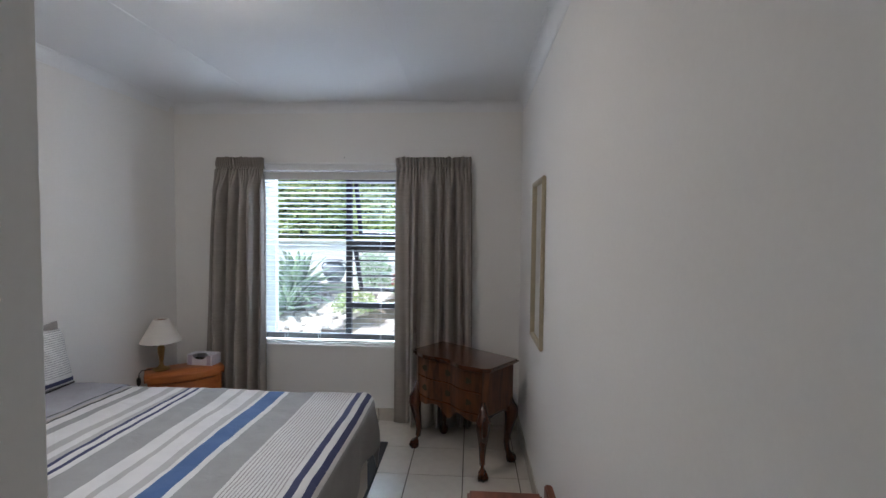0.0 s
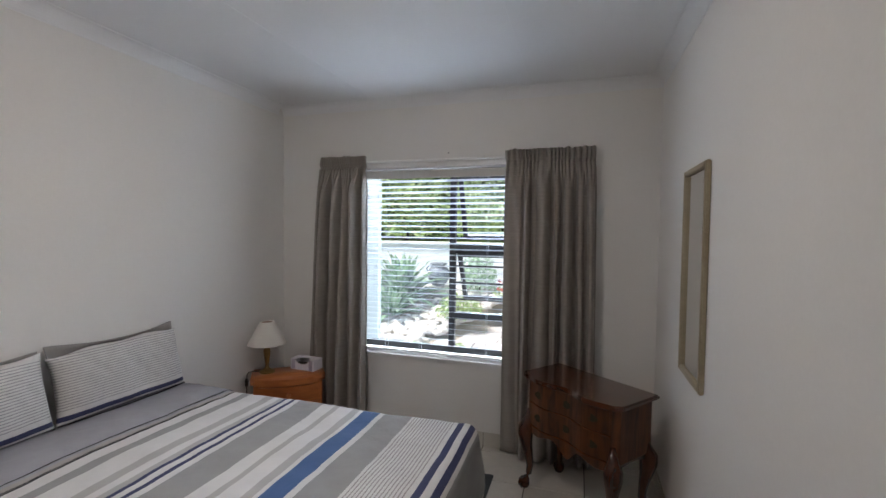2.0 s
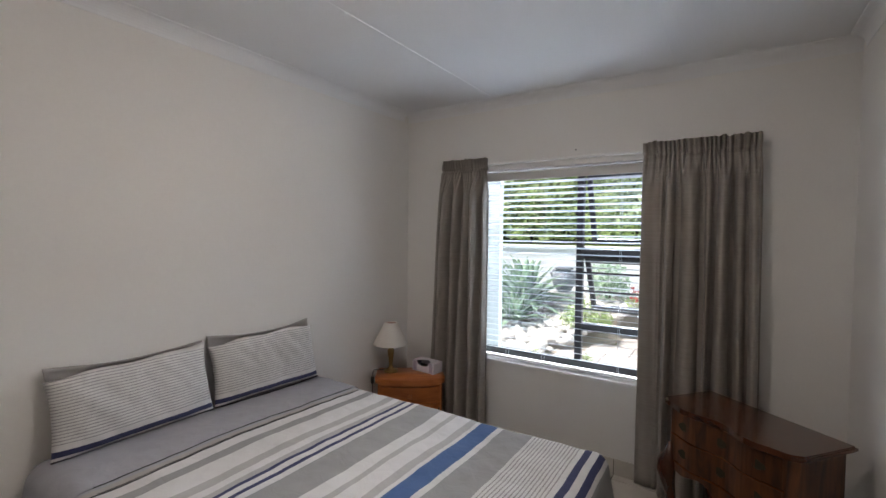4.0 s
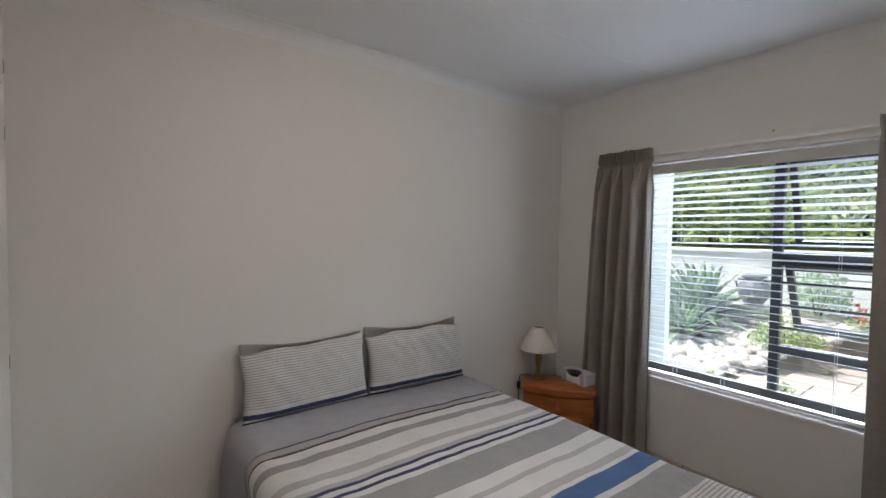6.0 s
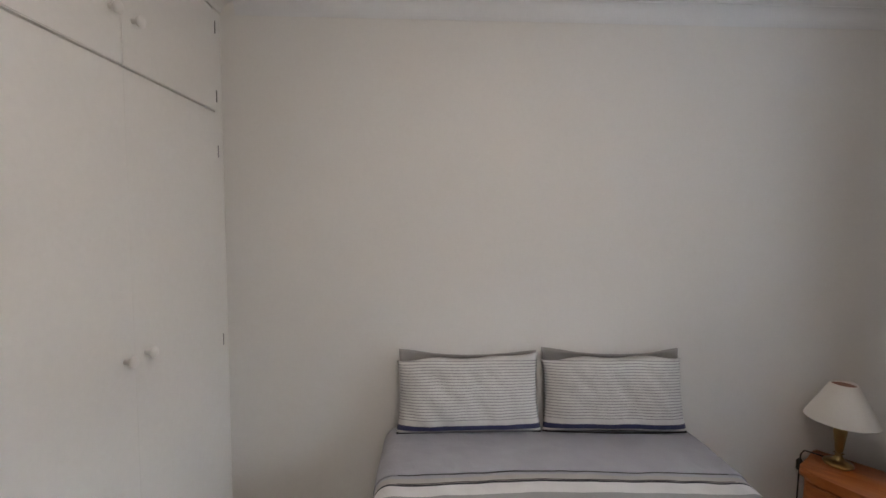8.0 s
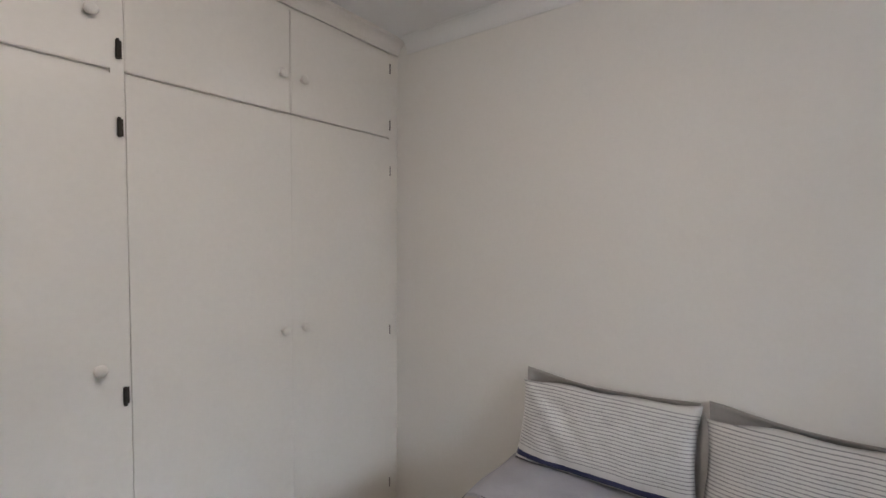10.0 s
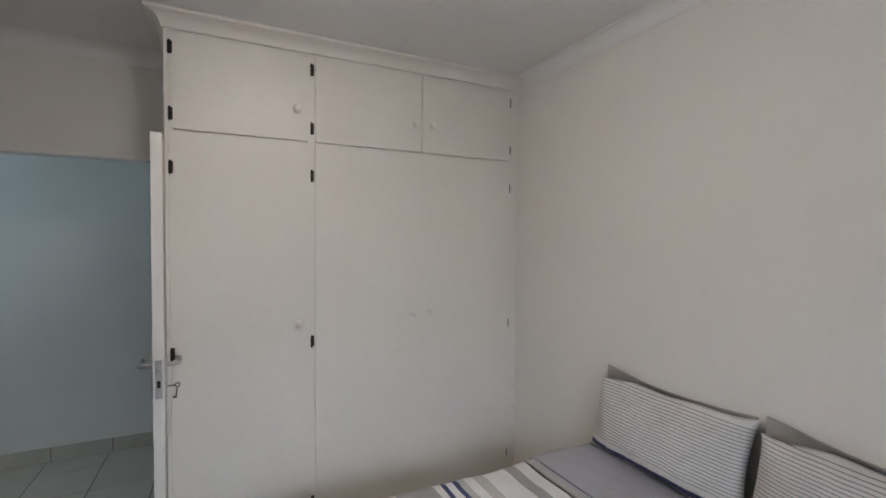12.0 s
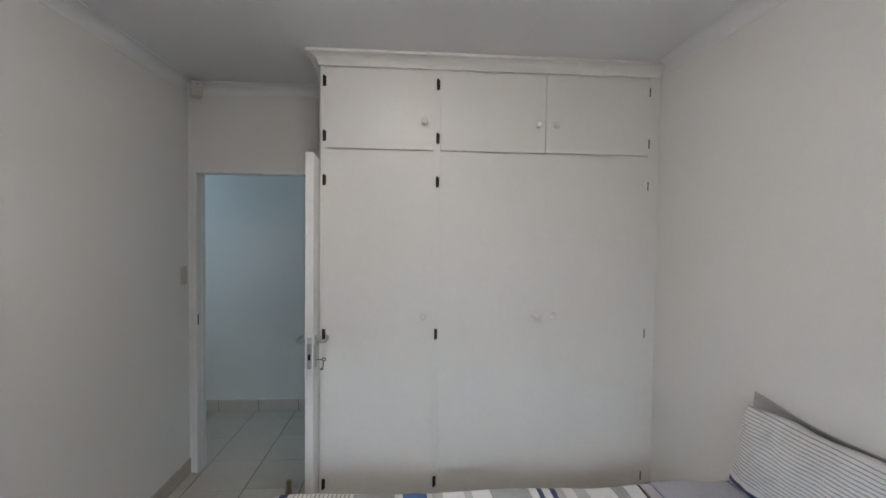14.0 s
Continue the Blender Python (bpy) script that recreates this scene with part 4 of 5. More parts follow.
for sx in (-1, 1):
    bm = bmesh.new()
    st = []
    for k in range(13):
        t = -1 + 2 * k / 12
        st.append((t * (LD - 0.03), 0.365 + 0.03 * (1 - t * t)))
    lo = [bm.verts.new((sx * (LW - 0.014), y, z)) for y, z in st]
    lo2 = [bm.verts.new((sx * (LW - 0.030), y, z)) for y, z in st]
    hi = [bm.verts.new((sx * (LW - 0.014), y, 0.4048)) for y, z in st]
    hi2 = [bm.verts.new((sx * (LW - 0.030), y, 0.4048)) for y, z in st]
    for k in range(12):
        for p, q in ((lo, hi), (hi, hi2), (hi2, lo2), (lo2, lo)):
            bm.faces.new((p[k], p[k + 1], q[k + 1], q[k]))
    part("side_apron", bm, MAHOG, low)


def serp_y(x, off):
    t = x / (LW - 0.042)
    return -0.137 - 0.022 * (0.62 - 0.62 * math.cos(t * math.pi * 2.0) + 0.25 * t * t) - off


for z0, z1 in ((0.560, 0.688), (0.418, 0.548)):
    for x0, x1 in ((-0.28, 0.28),):
        db = bmesh.new()
        lo = [(x0 + (x1 - x0) * k / 24, serp_y(x0 + (x1 - x0) * k / 24, 0.004)) for k in range(25)]
        back = [(x, y + 0.012) for x, y in reversed(lo)]
        add_prism(db, lo + back, z0, z1)
        dr = part("drawer", db, WALNUT_FRONT, low)
        zm = (z0 + z1) / 2
        for xm in (-0.19, 0.0, 0.19):
            hb = bmesh.new()
            add_prism(hb, [((0.031 + 0.006 * math.cos(4 * math.pi * k / 12)) * math.cos(2 * math.pi * k / 12), (0.021 + 0.004 * math.cos(6 * math.pi * k / 12)) * math.sin(2 * math.pi * k / 12)) for k in range(12)], 0, 0.0015)
            bmesh.ops.transform(hb, matrix=Matrix.Translation((xm, serp_y(xm, 0.0042), zm)) @ pose(0, 0, 0, 90, 0, 0), verts=hb.verts)
            add_sweep(hb, [(xm + 0.020 * math.cos(a_), serp_y(xm, 0.010), zm - 0.004 - 0.014 * math.sin(a_)) for a_ in [math.pi * k / 8 for k in range(9)]], [0.0018] * 9, 6)
            part("pull", hb, PULL, dr, "dull aged brass pull")
    mb = bmesh.new()
    lo = [(-0.288 + 0.576 * k / 24, serp_y(-0.288 + 0.576 * k / 24, 0.008)) for k in range(25)]
    add_prism(mb, lo + [(x, y + 0.012) for x, y in reversed(lo)], z0 - 0.008, z0 - 0.002)
    part("bead", mb, BEAD, low, "thin cockbeading between the drawers")


def cabriole(x, y, ox, oy):
    """A curved leg with a heavy knee, slim ankle and ball foot; (ox, oy) points outwards."""
    zs = [0.50, 0.43, 0.385, 0.34, 0.28, 0.21, 0.14, 0.09, 0.06, 0.045, 0.025, 0.006, 0.0]
    out = [0.0, 0.004, 0.012, 0.014, 0.008, -0.002, -0.008, -0.004, 0.006, 0.012, 0.014, 0.012, 0.012]
    rad = [0.012, 0.03, 0.049, 0.047, 0.036, 0.026, 0.0205, 0.0185, 0.022, 0.03, 0.033, 0.027, 0.02]
    bm = bmesh.new()
    add_sweep(bm, [(x + ox * o, y + oy * o, z) for z, o in zip(zs, out)], rad, 14)
    for turn in (-50, 0, 50):
        a_ = math.atan2(oy, ox) + radians(turn)
        tx, ty = math.cos(a_), math.sin(a_)
        base_x, base_y = x + ox * 0.012, y + oy * 0.012
        add_sweep(bm, [(base_x + tx * r_, base_y + ty * r_, z_) for r_, z_ in ((0.016, 0.056), (0.030, 0.044), (0.036, 0.024), (0.032, 0.004))], [0.007, 0.010, 0.009, 0.005], 7)
    part("leg", bm, MAHOG, low, "curved cabriole leg with a claw foot", True)


for sx in (-1, 1):
    for sy in (-1, 1):
        cabriole(sx * (LW - 0.035), 0.157 if sy > 0 else -0.136, sx, sy)

# ---- mirror on the wall ----
mir = thing("wall_mirror", "tall narrow mirror in a pale gilt frame", "mirror")
y0, y1, z0, z1, wd = 2.638, 3.04, 0.943, 1.908, 0.027
for q in ((y0, y0 + wd, z0, z1), (y1 - wd, y1, z0, z1), (y0 + wd, y1 - wd, z0, z0 + wd), (y0 + wd, y1 - wd, z1 - wd, z1)):
    part("frame", box(XR - 0.022, XR - 0.0005, q[0], q[1], q[2], q[3], 0.005, 2), GILT, mir)
part("mirror_glass", box(XR - 0.008, XR - 0.004, y0 + wd, y1 - wd, z0 + wd, z1 - wd), MIRROR, mir)

# ---- sensor and switch ----
pir = thing("security_sensor", "ivory plastic security sensor high in the corner", "sensor", (0.25, 0.045, 2.57), 40)
part("housing", box(-0.034, 0.034, -0.024, 0.024, -0.06, 0.045, 0.008, 3), PLASTIC, pir)
part("lens", box(-0.02, 0.02, 0.021, 0.028, -0.04, 0.0, 0.004, 2), PLASTIC, pir)
part("indicator", lathe([(0.004, 0.0), (0.004, 0.004)], 8, cx=0, cy=0.021, cz=0.022, axis="Y"), BLACK, pir)
part("bracket", box(-0.02, 0.02, -0.075, -0.02, 0.03, 0.05, 0.003, 1), BLACK, pir)
sw = thing("light_switch", "ivory plastic light switch plate by the door", "switch")
part("plate", box(XR - 0.010, XR - 0.0004, -0.035, 0.04, 1.3, 1.42, 0.003, 2), PLASTIC, sw)
part("rocker", box(XR - 0.014, XR - 0.009, -0.012, 0.016, 1.35, 1.385, 0.002, 1), PLASTIC, sw)

# ---- ceiling light, lit ----
cl = thing("ceiling_light", "round glass ceiling light giving warm light", "ceiling light", (-1.12, 1.84, ZC))
part("base_ring", lathe([(0.14, -0.02), (0.15, -0.018), (0.15, 0.0), (0.1, 0.0)], 32), TRIM, cl)
part("bowl", lathe([(0.02, -0.085), (0.07, -0.078), (0.11, -0.058), (0.135, -0.022), (0.13, -0.0205)], 32), GLOW, cl, "glowing opal glass bowl", True)

# ---- bench by the wall, rug, door stop ----
bench = thing("wooden_bench", "low red-brown wooden bench standing against the wall", "bench")
part("seat", box(-0.045, 0.27, 1.5, 2.06, 0.465, 0.5, 0.012, 3), BENCH, bench)
part("back_rail", box(0.272, 0.305, 1.5, 2.02, 0.40, 0.56, 0.006, 2), BENCH, bench)
for bx in (-0.02, 0.235):
    for by in (1.53, 2.02):
        part("leg", box(bx - 0.02, bx + 0.02, by - 0.02, by + 0.02, 0, 0.464, 0.004, 1), BENCH, bench)
solid("rug", box(-1.75, -0.645, 2.45, 3.44, 0.0, 0.012, 0.005, 2), RUG, "charcoal grey woven rug beside the bed", "rug")
stop = thing("door_stop", "small brown wooden door stop on the floor", "door stop", (-0.385, 0.235, 0))
part("post", lathe([(0.022, 0.0), (0.02, 0.03), (0.014, 0.05), (0.018, 0.085), (0.012, 0.1)], 14), mat("tan_wood", (0.26, 0.18, 0.11), 0.6), stop, "", True)


# ---- floor tiles and tiled skirting ----
P, J = 0.361, 0.0028
tile_bm = bmesh.new()
add_box(tile_bm, -P / 2 + J, P / 2 - J, -P / 2 + J, P / 2 - J, -0.006, 0.0)
tile_bm.faces.ensure_lookup_table()
top_edges = [e for e in tile_bm.edges if all(v.co.z > -0.001 for v in e.verts)]
bmesh.ops.bevel(tile_bm, geom=top_edges, offset=0.0015, segments=1, affect="EDGES")
TILE_MESH = mesh_of("tile", tile_bm, TILE)
floor_ob = bpy.data.objects["floor"]


def clip_tile(x0, x1, y0, y1):
    bm = bmesh.new()
    add_box(bm, x0, x1, y0, y1, -0.006, 0.0)
    bmesh.ops.bevel(bm, geom=[e for e in bm.edges if all(v.co.z > -0.001 for v in e.verts)], offset=0.0015, segments=1, affect="EDGES")
    return mesh_of("tile", bm, TILE)


for i in range(-8, 8):
    for j in range(-4, 12):
        x0, y0 = 0.283 + i * P, -0.215 + j * P
        x1, y1 = x0 + P, y0 + P
        if x1 < XL or y1 < HY or y0 > YW or x0 > 2.5:
            continue
        if y0 > YB - 0.1 and x0 > XR:
            continue
        lx0, ly0 = XL if y1 > YB + 0.2 else -1.55, HY
        cx0, cx1, cy0, cy1 = max(x0, lx0), min(x1, XR if y1 > YB + 0.2 else 2.5), max(y0, ly0), min(y1, YW)
        if x0 < -1.6:
            cy0 = max(cy0, YB)
        if cx1 - cx0 < 0.02 or cy1 - cy0 < 0.02:
            continue
        if cx1 - cx0 > P - 0.001 and cy1 - cy0 > P - 0.001:
            t = new("tile", TILE_MESH)
            t.location = ((x0 + x1) / 2, (y0 + y1) / 2, 0)
        else:
            t = new("tile", clip_tile(cx0 + J, cx1 - J, cy0 + J, cy1 - J))
        t.parent = floor_ob


def skirting(name, p0, p1, fixed, along, side, start, label):
    """Cut tiles set on edge along a wall. side: which way they stand off."""
    root = tagged(new(name), label, "skirting", kind="structure")
    s = start
    while s > p0:
        s -= P
    while s < p1:
        q0, q1 = max(s, p0) + 0.002, min(s + P, p1) - 0.002
        if q1 - q0 > 0.01:
            lo, hi = sorted((fixed, fixed + side * 0.009))
            bm = box(q0, q1, lo, hi, 0.0005, 0.105, 0.0015, 1) if along == "x" else box(lo, hi, q0, q1, 0.0005, 0.105, 0.0015, 1)
            part("tile", bm, TILE, root)
        s += P
    lo, hi = sorted((fixed, fixed + side * 0.006))
    part("grout", box(p0, p1, lo, hi, 0.0, 0.1035) if along == "x" else box(lo, hi, p0, p1, 0.0, 0.1035), GROUT, root)
    return root


skirting("baseboard_north", XL + 0.01, XR - 0.01, YW, "x", -1, 0.283, "cream tiled skirting under the window")
skirting("baseboard_east", YB, YW, XR, "y", -1, -0.215, "cream tiled skirting along the mirror wall")
skirting("baseboard_west", 0.55, YW, XL, "y", 1, -0.215, "cream tiled skirting behind the bed")
skirting("baseboard_hall", -1.55, 2.5, HY, "x", 1, 0.26, "cream tiled skirting in the hallway")


# ---- garden outside the window ----
PAVING = mat("pale_concrete_paving", (0.36, 0.335, 0.32), 0.9, scale=25, bump=0.3, vary=0.15, coarse=1.5, random_tone=0.06)
EARTH = mat("pale_garden_gravel", (0.33, 0.29, 0.24), 0.95, scale=60, bump=0.6, vary=0.3)
LAWN = mat("distant_ground", (0.16, 0.17, 0.09), 0.95, scale=8, bump=0.2, vary=0.3)
STONE = mat("pale_river_stone", (0.56, 0.53, 0.49), 0.8, scale=20, bump=0.4, vary=0.18, random_tone=0.22)
GARDENWALL = mat("white_garden_wall_paint", (0.74, 0.78, 0.78), 0.8, scale=30, bump=0.15, vary=0.05)
URN = mat("blue_grey_glazed_clay", (0.16, 0.18, 0.21), 0.4, scale=25, bump=0.1, vary=0.2)
POT = mat("grey_clay_bowl", (0.2, 0.2, 0.2), 0.7, scale=40, bump=0.2, vary=0.15)


def leaf_material(name, dark, light, trans=0.35):
    m = bpy.data.materials.new(name)
    m.use_nodes = True
    nt = m.node_tree
    b = nt.nodes["Principled BSDF"]
    b.inputs["Roughness"].default_value = 0.5
    geo = nt.nodes.new("ShaderNodeNewGeometry")
    ramp = nt.nodes.new("ShaderNodeValToRGB")
    ramp.color_ramp.elements[0].color = (*dark, 1)
    ramp.color_ramp.elements[1].color = (*light, 1)
    nt.links.new(geo.outputs["Random Per Island"], ramp.inputs[0])
    nt.links.new(ramp.outputs[0], b.inputs["Base Color"])
    tr = nt.nodes.new("ShaderNodeBsdfTranslucent")
    nt.links.new(ramp.outputs[0], tr.inputs["Color"])
    mx = nt.nodes.new("ShaderNodeMixShader")
    mx.inputs[0].default_value = trans
    nt.links.new(b.outputs[0], mx.inputs[1])
    nt.links.new(tr.outputs[0], mx.inputs[2])
    nt.links.new(mx.outputs[0], nt.nodes["Material Output"].inputs[0])
    return m


HEDGE = leaf_material("hedge_leaf", (0.22, 0.32, 0.1), (0.6, 0.7, 0.32), 0.42)
AGAVE = leaf_material("agave_leaf", (0.24, 0.38, 0.25), (0.46, 0.6, 0.42), 0.3)
GRASS = leaf_material("bright_shrub_leaf", (0.2, 0.3, 0.11), (0.42, 0.52, 0.25))
TWIG = mat("dark_branch", (0.05, 0.04, 0.03), 0.9, scale=40, bump=0.4, vary=0.2)
# dark green with the shade of the hedge's depth put into its colour
HEDGE_SHADE = mat("shaded_hedge_green", (0.07, 0.10, 0.035), 0.9, scale=14, bump=0.5, vary=0.4)
GRASSY = mat("sunlit_lawn", (0.24, 0.31, 0.08), 0.95, scale=60, bump=0.4, vary=0.25, coarse=2)
RED = mat("red_petal", (0.45, 0.12, 0.1), 0.6, bump=0)

bm = box(-400, 400, -400, 800, -0.4, -0.103)
solid("ground", bm, LAWN, "ground around the house", "ground", "structure")


def slope(y):
    """Height of the rockery above the yard."""
    t = min(1, max(0, (y - 6.4) / 2.6))
    return -0.085 + 0.50 * t


# raised bed: a gently rising sheet
bm = bmesh.new()
NX, NY = 40, 24
g = []
for i in range(NX + 1):
    row = []
    for j in range(NY + 1):
        y = 6.3 + 3.4 * j / NY
        xe = -2.3 + (y - 6.45) / 2.4
        x = -9 + (xe + 9) * i / NX
        rise = min(1, (xe - x) / 0.45) * min(1, (y - 6.3) / 0.3)
        row.append(bm.verts.new((x, y, -0.09 + (slope(y) + 0.09 + 0.03 * noise.noise((x, y, 0))) * rise)))
    g.append(row)
for i in range(NX):
    for j in range(NY):
        bm.faces.new((g[i][j], g[i + 1][j], g[i + 1][j + 1], g[i][j + 1]))
solid("ground_rockery", bm, EARTH, "sloping gravel bed under the stones", "garden bed", "structure", True)

pav = tagged(new("pavement"), "pale concrete paving outside the window", "paving", kind="structure")
slab = mesh_of("slab", box(-0.296, 0.296, -0.296, 0.296, -0.06, 0.0, 0.006, 1), PAVING)
for i in range(-8, 9):
    for j in range(0, 9):
        x, y = -1.3 + 0.6 * i + (0.3 if j % 2 else 0), 4.4 + 0.6 * j
        if x < -2.55 + max(0, y - 6.3) / 2.4 and y > 6.3:
            continue
        o = new("slab", slab)
        o.location = (x, y, -0.045)
        o.parent = pav

# white wing wall of the house beside the window, shade put into its colour
WINGWALL = mat("shade_toned_wing_plaster", (0.46, 0.52, 0.54), 0.85, scale=30, bump=0.15, vary=0.05)
solid("wall_wing", box(-3.4, -1.95, 4.40, 4.47, -0.1, 3.2), WINGWALL, "plastered wing wall outside the window, shade put into its colour", "wall", "structure")
bm = box(-12, 8, 9.7, 9.9, -0.2, 1.33)
add_box(bm, -12, 8, 9.66, 9.94, 1.33, 1.39, 0.01, 1)
solid("wall_garden", bm, GARDENWALL, "white painted garden wall with a flat coping", "garden wall", "structure")

# lawn that rises behind the garden wall
bm = bmesh.new()
g = [[bm.verts.new((-12 + 2 * i, 9.95 + 0.8 * j, 1.30 + 0.10 * j + 0.02 * noise.noise((i * 0.9, j * 1.3, 2.0)))) for j in range(9)] for i in range(11)]
for i in range(10):
    for j in range(8):
        bm.faces.new((g[i][j], g[i + 1][j], g[i + 1][j + 1], g[i][j + 1]))
solid("ground_lawn", bm, GRASSY, "sunlit lawn rising behind the garden wall", "lawn", "structure", True)

# stones of the rockery
rock = thing("rockery", "bed of pale rounded river stones below the garden wall", "rockery")
stone_meshes = []
for k in range(7):
    sb = bmesh.new()
    bmesh.ops.create_icosphere(sb, subdivisions=1, radius=1)
    for v in sb.verts:
        v.co *= 1 + 0.28 * noise.noise(v.co * 1.3 + Vector((k * 7, 0, 0)))
        v.co.z *= 0.62
    stone_meshes.append(mesh_of("stone", sb, STONE, True))
rr = random.Random(5)
laid = 0
far_vs, far_fs = [], []
for k in range(1000):
    x = rr.uniform(-4.4, -1.2)
    y = rr.uniform(6.4, 9.2)
    if x > -2.4 + (y - 6.45) / 2.4:
        continue
    s = rr.uniform(0.05, 0.125)
    m = pose(x, y, slope(y) + s * 0.3, rr.uniform(-20, 20), rr.uniform(-20, 20), rr.uniform(0, 360)) @ Matrix.Diagonal((s * 1.3, s, s, 1))
    if laid < 300:
        o = new("stone", stone_meshes[k % 7])
        o.matrix_world = m
        o.parent = rock
        laid += 1
    else:
        me = stone_meshes[k % 7]
        first = len(far_vs)
        far_vs += [tuple(m @ v.co) for v in me.vertices]
        far_fs += [tuple(first + i for i in q.vertices) for q in me.polygons]
me = bpy.data.meshes.new("small_stones")
me.from_pydata(far_vs, [], far_fs)
me.materials.append(STONE)
for q in me.polygons:
    q.use_smooth = True
o = tagged(new("small_stones", me), kind="stuff")
o.parent = rock


def blade(L, W, curve, fold=0.2):
    """A thick pointed leaf that rises and bends over."""
    bm = bmesh.new()
    rows = []
    for k in range(9):
        t = k / 8
        w = W * (0.55 + 1.1 * t - 1.65 * t ** 2.2) if k < 8 else 0.002
        w = max(w, 0.002)
        x, z = L * (t - 0.12 * curve * t * t), -L * curve * t ** 2.4 * 0.5
        rows.append([bm.verts.new((x, -w, z + fold * w)), bm.verts.new((x, 0, z - 0.01)), bm.verts.new((x, w, z + fold * w)), bm.verts.new((x, 0, z + 0.012 * (1 - t)))])
    for p, q in zip(rows, rows[1:]):
        for i in range(4):
            bm.faces.new((p[i], p[(i + 1) % 4], q[(i + 1) % 4], q[i]))
    return bm


LEAVES = [mesh_of("leaf", blade(1.0, 0.155, c), AGAVE, True) for c in (0.2, 0.4, 0.65)]


def agave(x, y, size, seed, label):
    r = random.Random(seed)
    top = thing("agave", label, "plant", (x, y, slope(y) + 0.02), group="agaves in the rockery")
    n = 60
    for k in range(n):
        t = k / n
        az = k * 137.5 + r.uniform(-12, 12)
        up = 18 + 66 * t + r.uniform(-7, 7)
        s = size * r.uniform(0.85, 1.1) * (1.0 - 0.25 * t)
        o = new("leaf", LEAVES[0 if t > 0.6 else r.randrange(3)])
        o.parent = top
        o.matrix_basis = pose(0, 0, 0.02 + 0.12 * size * t, 0, 0, az) @ pose(0.03, 0, 0, 0, -up, 0) @ Matrix.Diagonal((s, s, s, 1))
    return top


agave(-3.3, 8.2, 1.05, 1, "large grey-green agave among pale stones")
agave(-3.15, 7.5, 0.62, 2, "smaller agave low at the edge of the stones")
agave(-4.3, 8.6, 0.95, 3, "large grey-green agave partly behind the wing wall")


def shrub(name, x, y, z, rx, h, count, size, material, seed, label):
    """A low shrub: many small leaves on fine stems."""
    r = random.Random(seed)
    top = thing(name, label, "shrub", (x, y, z))
    bm = bmesh.new()
    for k in range(count):
        a_ = r.uniform(0, 2 * math.pi)
        rad = rx * math.sqrt(r.random())
        hh = h * r.uniform(0.15, 1) * (1 - 0.5 * (rad / rx) ** 2)
        c = Vector((rad * math.cos(a_), rad * math.sin(a_), hh))
        m = Matrix.Translation(c) @ pose(0, 0, 0, r.uniform(-70, 70), r.uniform(-70, 70), r.uniform(0, 360))
        s = size * r.uniform(0.6, 1.3)
        vs = [bm.verts.new(m @ Vector(p)) for p in ((-s, 0, 0), (0, -s * 0.3, 0.1 * s), (s, 0, 0), (0, s * 0.3, 0.1 * s))]
        bm.faces.new(vs)
    part("foliage", bm, material, top)
    bm = bmesh.new()
    for k in range(9):
        a_ = k * 0.7
        add_sweep(bm, [(0, 0, -0.02), (0.5 * rx * math.cos(a_), 0.5 * rx * math.sin(a_), h * 0.6)], [0.008, 0.003], 5)
    part("stems", bm, TWIG, top)
    return top


shrub("shrub", -2.05, 7.75, slope(7.75) - 0.02, 0.40, 0.44, 700, 0.05, GRASS, 11, "pale green feathery shrub beside the stones")
shrub("shrub", -2.0, 8.95, slope(8.9), 0.35, 0.95, 700, 0.06, AGAVE, 12, "grey-green shrub against the garden wall")
for tx, ty, tr, ts in ((-2.45, 6.5, 0.16, 21), (-1.75, 6.55, 0.2, 22)):
    shrub("grass_tuft", tx, ty, -0.045, tr * 0.6, 0.1, 90, 0.03, GRASS, ts, "low yellow-green tuft growing between paving slabs")
flowering = shrub("flowering_shrub", -1.35, 8.7, slope(8.6), 0.3, 0.35, 350, 0.045, GRASS, 13, "low shrub with red flowers by the wall")
bm = bmesh.new()
r14 = random.Random(14)
for k in range(36):
    c = Vector((r14.uniform(-0.22, 0.22), r14.uniform(-0.25, 0.1), r14.uniform(0.18, 0.4)))
    m = Matrix.Translation(c) @ pose(0, 0, 0, r14.uniform(-70, 70), r14.uniform(-70, 70), r14.uniform(0, 360))
    bm.faces.new([bm.verts.new(m @ Vector((0.035 * math.cos(a_), 0.035 * math.sin(a_), 0.006 * (j % 2)))) for j, a_ in enumerate([math.pi / 3 * q for q in range(6)])])
part("blossoms", bm, RED, flowering, "small red flowers")

# glazed urn on a flat stone
urn = thing("urn", "blue-grey glazed garden urn on a block among stones", "urn", (-2.74, 8.75, 0.0))
uz = 0.56
part("block", box(-0.2, 0.2, -0.2, 0.2, 0.25, uz, 0.02, 2), STONE, urn, "rough stone block")
part("body", lathe([(0.10, uz), (0.12, uz + 0.02), (0.19, uz + 0.12), (0.225, uz + 0.22), (0.2, uz + 0.32), (0.13, uz + 0.38), (0.125, uz + 0.41)], 28), URN, urn, "", True)
part("rim", lathe([(0.125, uz + 0.4105), (0.165, uz + 0.42), (0.17, uz + 0.445), (0.15, uz + 0.45), (0.11, uz + 0.43)], 28), URN, urn, "", True)
for sx in (-1, 1):
    bm = bmesh.new()
    add_sweep(bm, [(sx * 0.13, 0, uz + 0.38), (sx * 0.2, 0, uz + 0.39), (sx * 0.25, 0, uz + 0.33), (sx * 0.225, 0, uz + 0.26)], [0.018] * 4, 8)
    part("handle", bm, URN, urn, "", True)

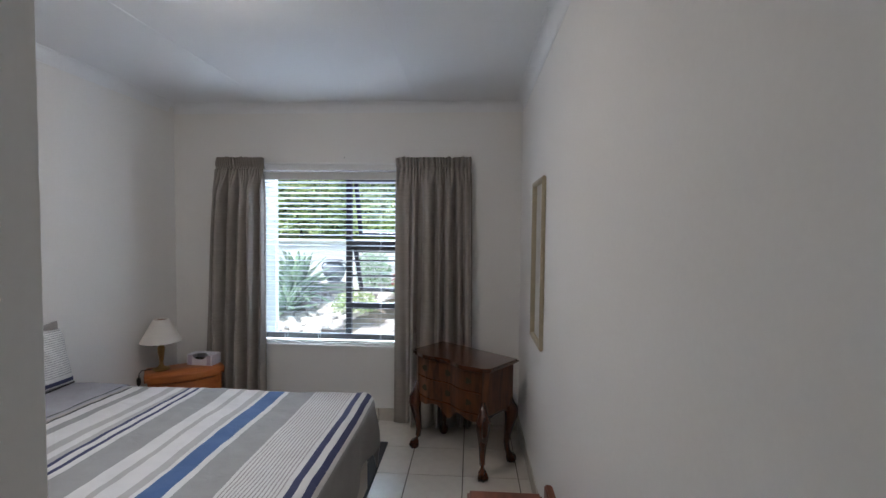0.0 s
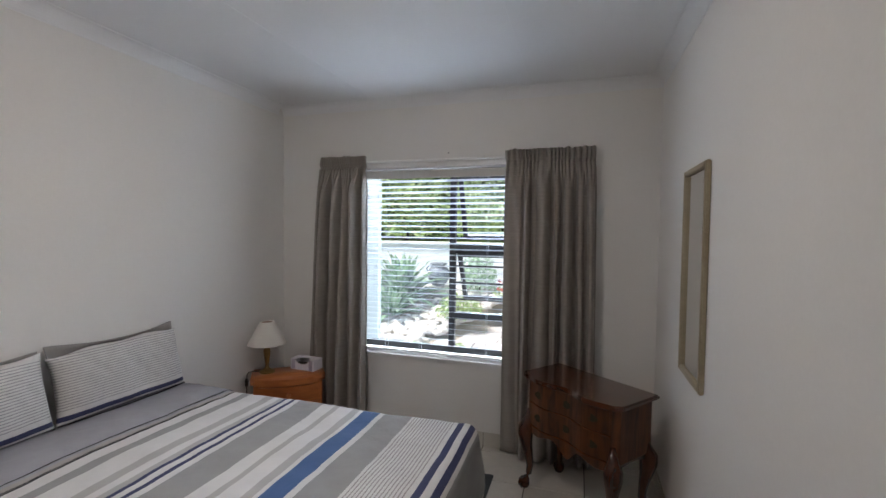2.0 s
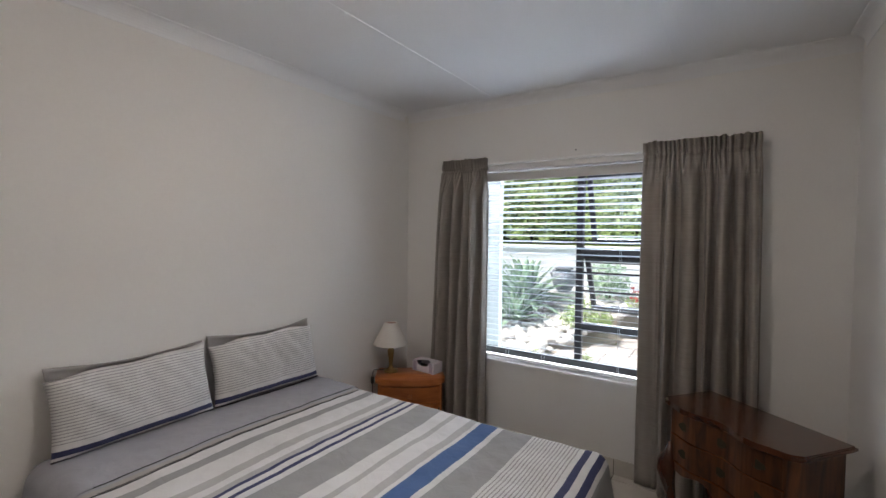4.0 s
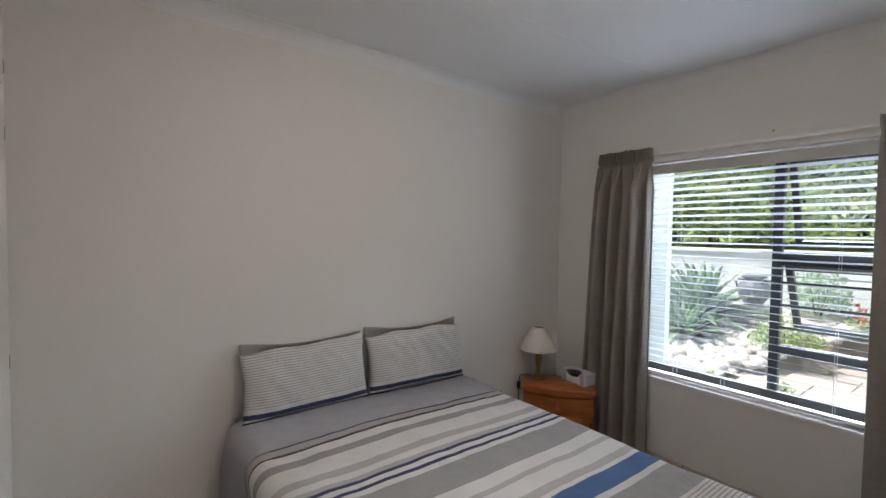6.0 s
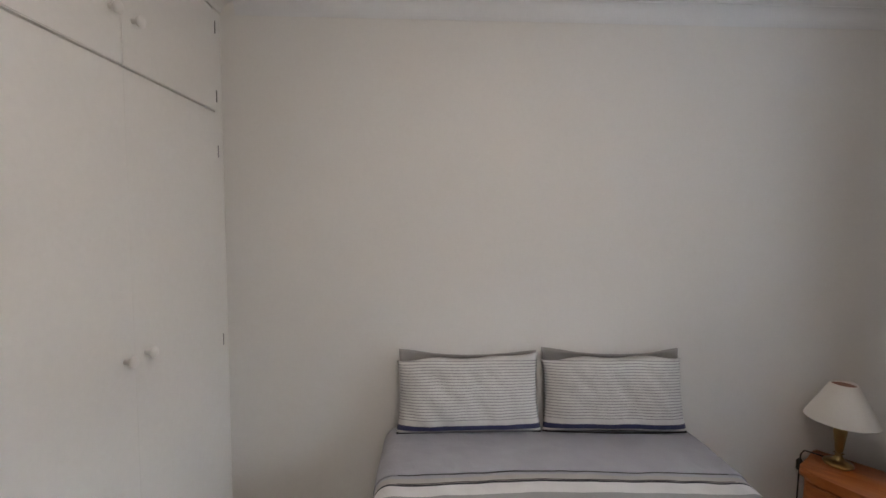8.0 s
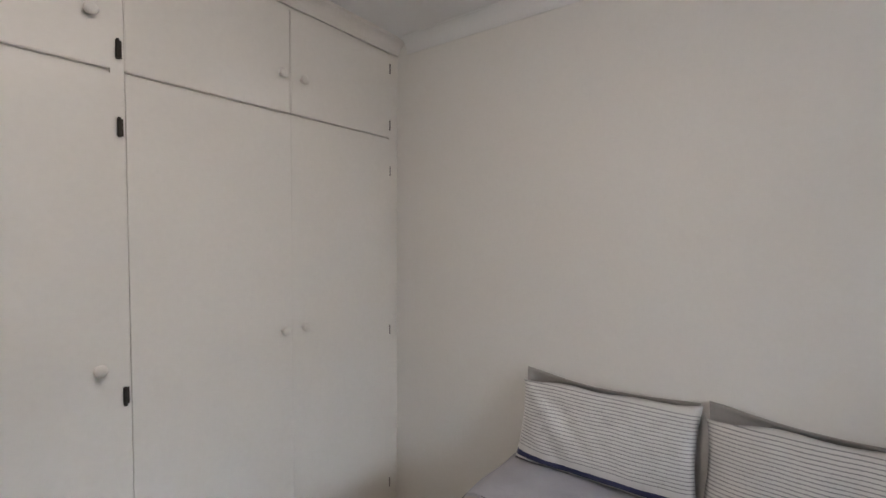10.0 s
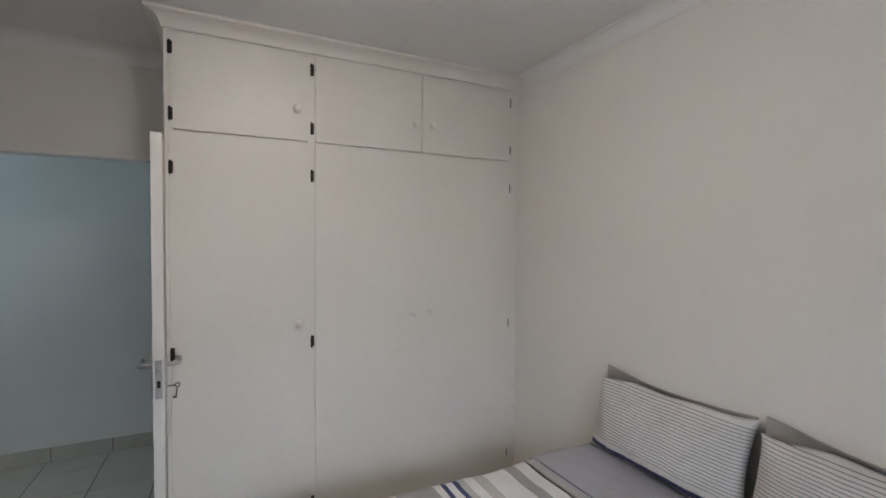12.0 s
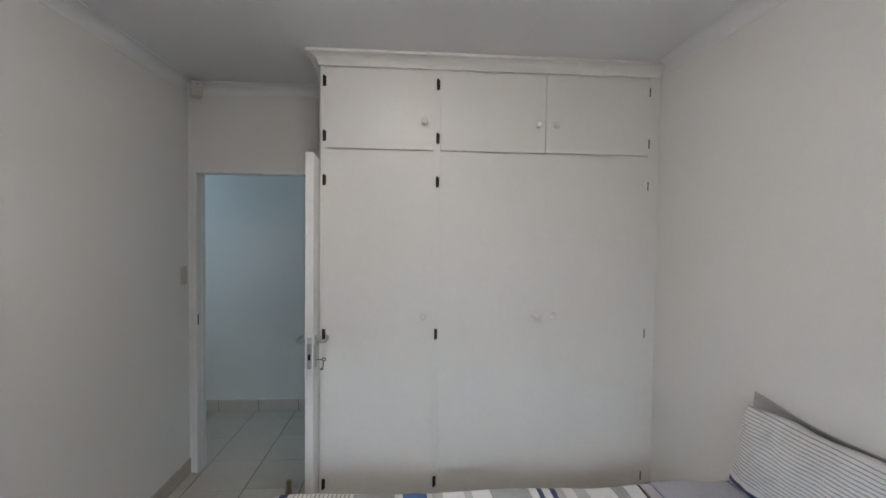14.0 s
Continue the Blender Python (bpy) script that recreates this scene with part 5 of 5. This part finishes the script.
# bowl near the window
bowl = thing("planter_bowl", "wide grey clay planter bowl on the paving", "planter", (-2.33, 5.25, -0.045))
part("bowl", lathe([(0.16, 0.0), (0.24, 0.1), (0.31, 0.26), (0.33, 0.34), (0.335, 0.36), (0.30, 0.36), (0.28, 0.32), (0.05, 0.30)], 36), POT, bowl, "", True)
part("soil", lathe([(0.285, 0.315), (0.02, 0.33)], 24), EARTH, bowl)


# hedge behind the garden wall: trunks and a crown of many leaves
def hedge(x0, x1, y0, y1, z0, z1, count, seed):
    r = random.Random(seed)
    top = thing("hedge", "tall clipped green hedge behind the garden wall", "hedge")
    vs, fs = [], []
    for k in range(count):
        x = r.uniform(x0, x1)
        z = r.uniform(z0, z1)
        deep = r.random() ** 2.2
        y = y0 + 0.25 * noise.noise((x * 0.9, z * 0.9, seed)) + 0.18 * noise.noise((x * 2.6, z * 2.6, seed)) + deep * (y1 - y0)
        m = Matrix.Translation((x, y, z)) @ pose(0, 0, 0, r.uniform(20, 120), r.uniform(-60, 60), r.uniform(0, 360))
        s = r.uniform(0.055, 0.115)
        b0 = len(vs)
        for p in ((-s, 0, 0), (-0.2 * s, -s * 0.42, 0.12 * s), (s, 0, -0.1 * s), (-0.2 * s, s * 0.42, 0.12 * s)):
            vs.append(tuple(m @ Vector(p)))
        fs.append((b0, b0 + 1, b0 + 2, b0 + 3))
    me = bpy.data.meshes.new("crown")
    me.from_pydata(vs, [], fs)
    me.materials.append(HEDGE)
    ob = new("crown", me)
    ob.parent = top
    tagged(ob, kind="stuff")
    # solid dark panel added behind the leaves as the hedge's inner shade
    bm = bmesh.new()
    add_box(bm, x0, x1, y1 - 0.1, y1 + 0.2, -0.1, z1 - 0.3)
    part("inner_shade_panel", bm, HEDGE_SHADE, top, "dark green panel standing in for shade inside the hedge")
    for k in range(10):
        x = x0 + (x1 - x0) * (k + 0.5) / 10
        bm = add_sweep(bmesh.new(), [(x, y0 + 0.3, -0.15), (x + 0.1, y0 + 0.35, 0.9), (x - 0.05, y0 + 0.4, 2.2)], [0.09, 0.07, 0.04], 8)
        part("trunk", bm, TWIG, top)
    return top


hedge(-8.5, 3.5, 10.5, 11.4, 1.52, 4.6, 30000, 2)
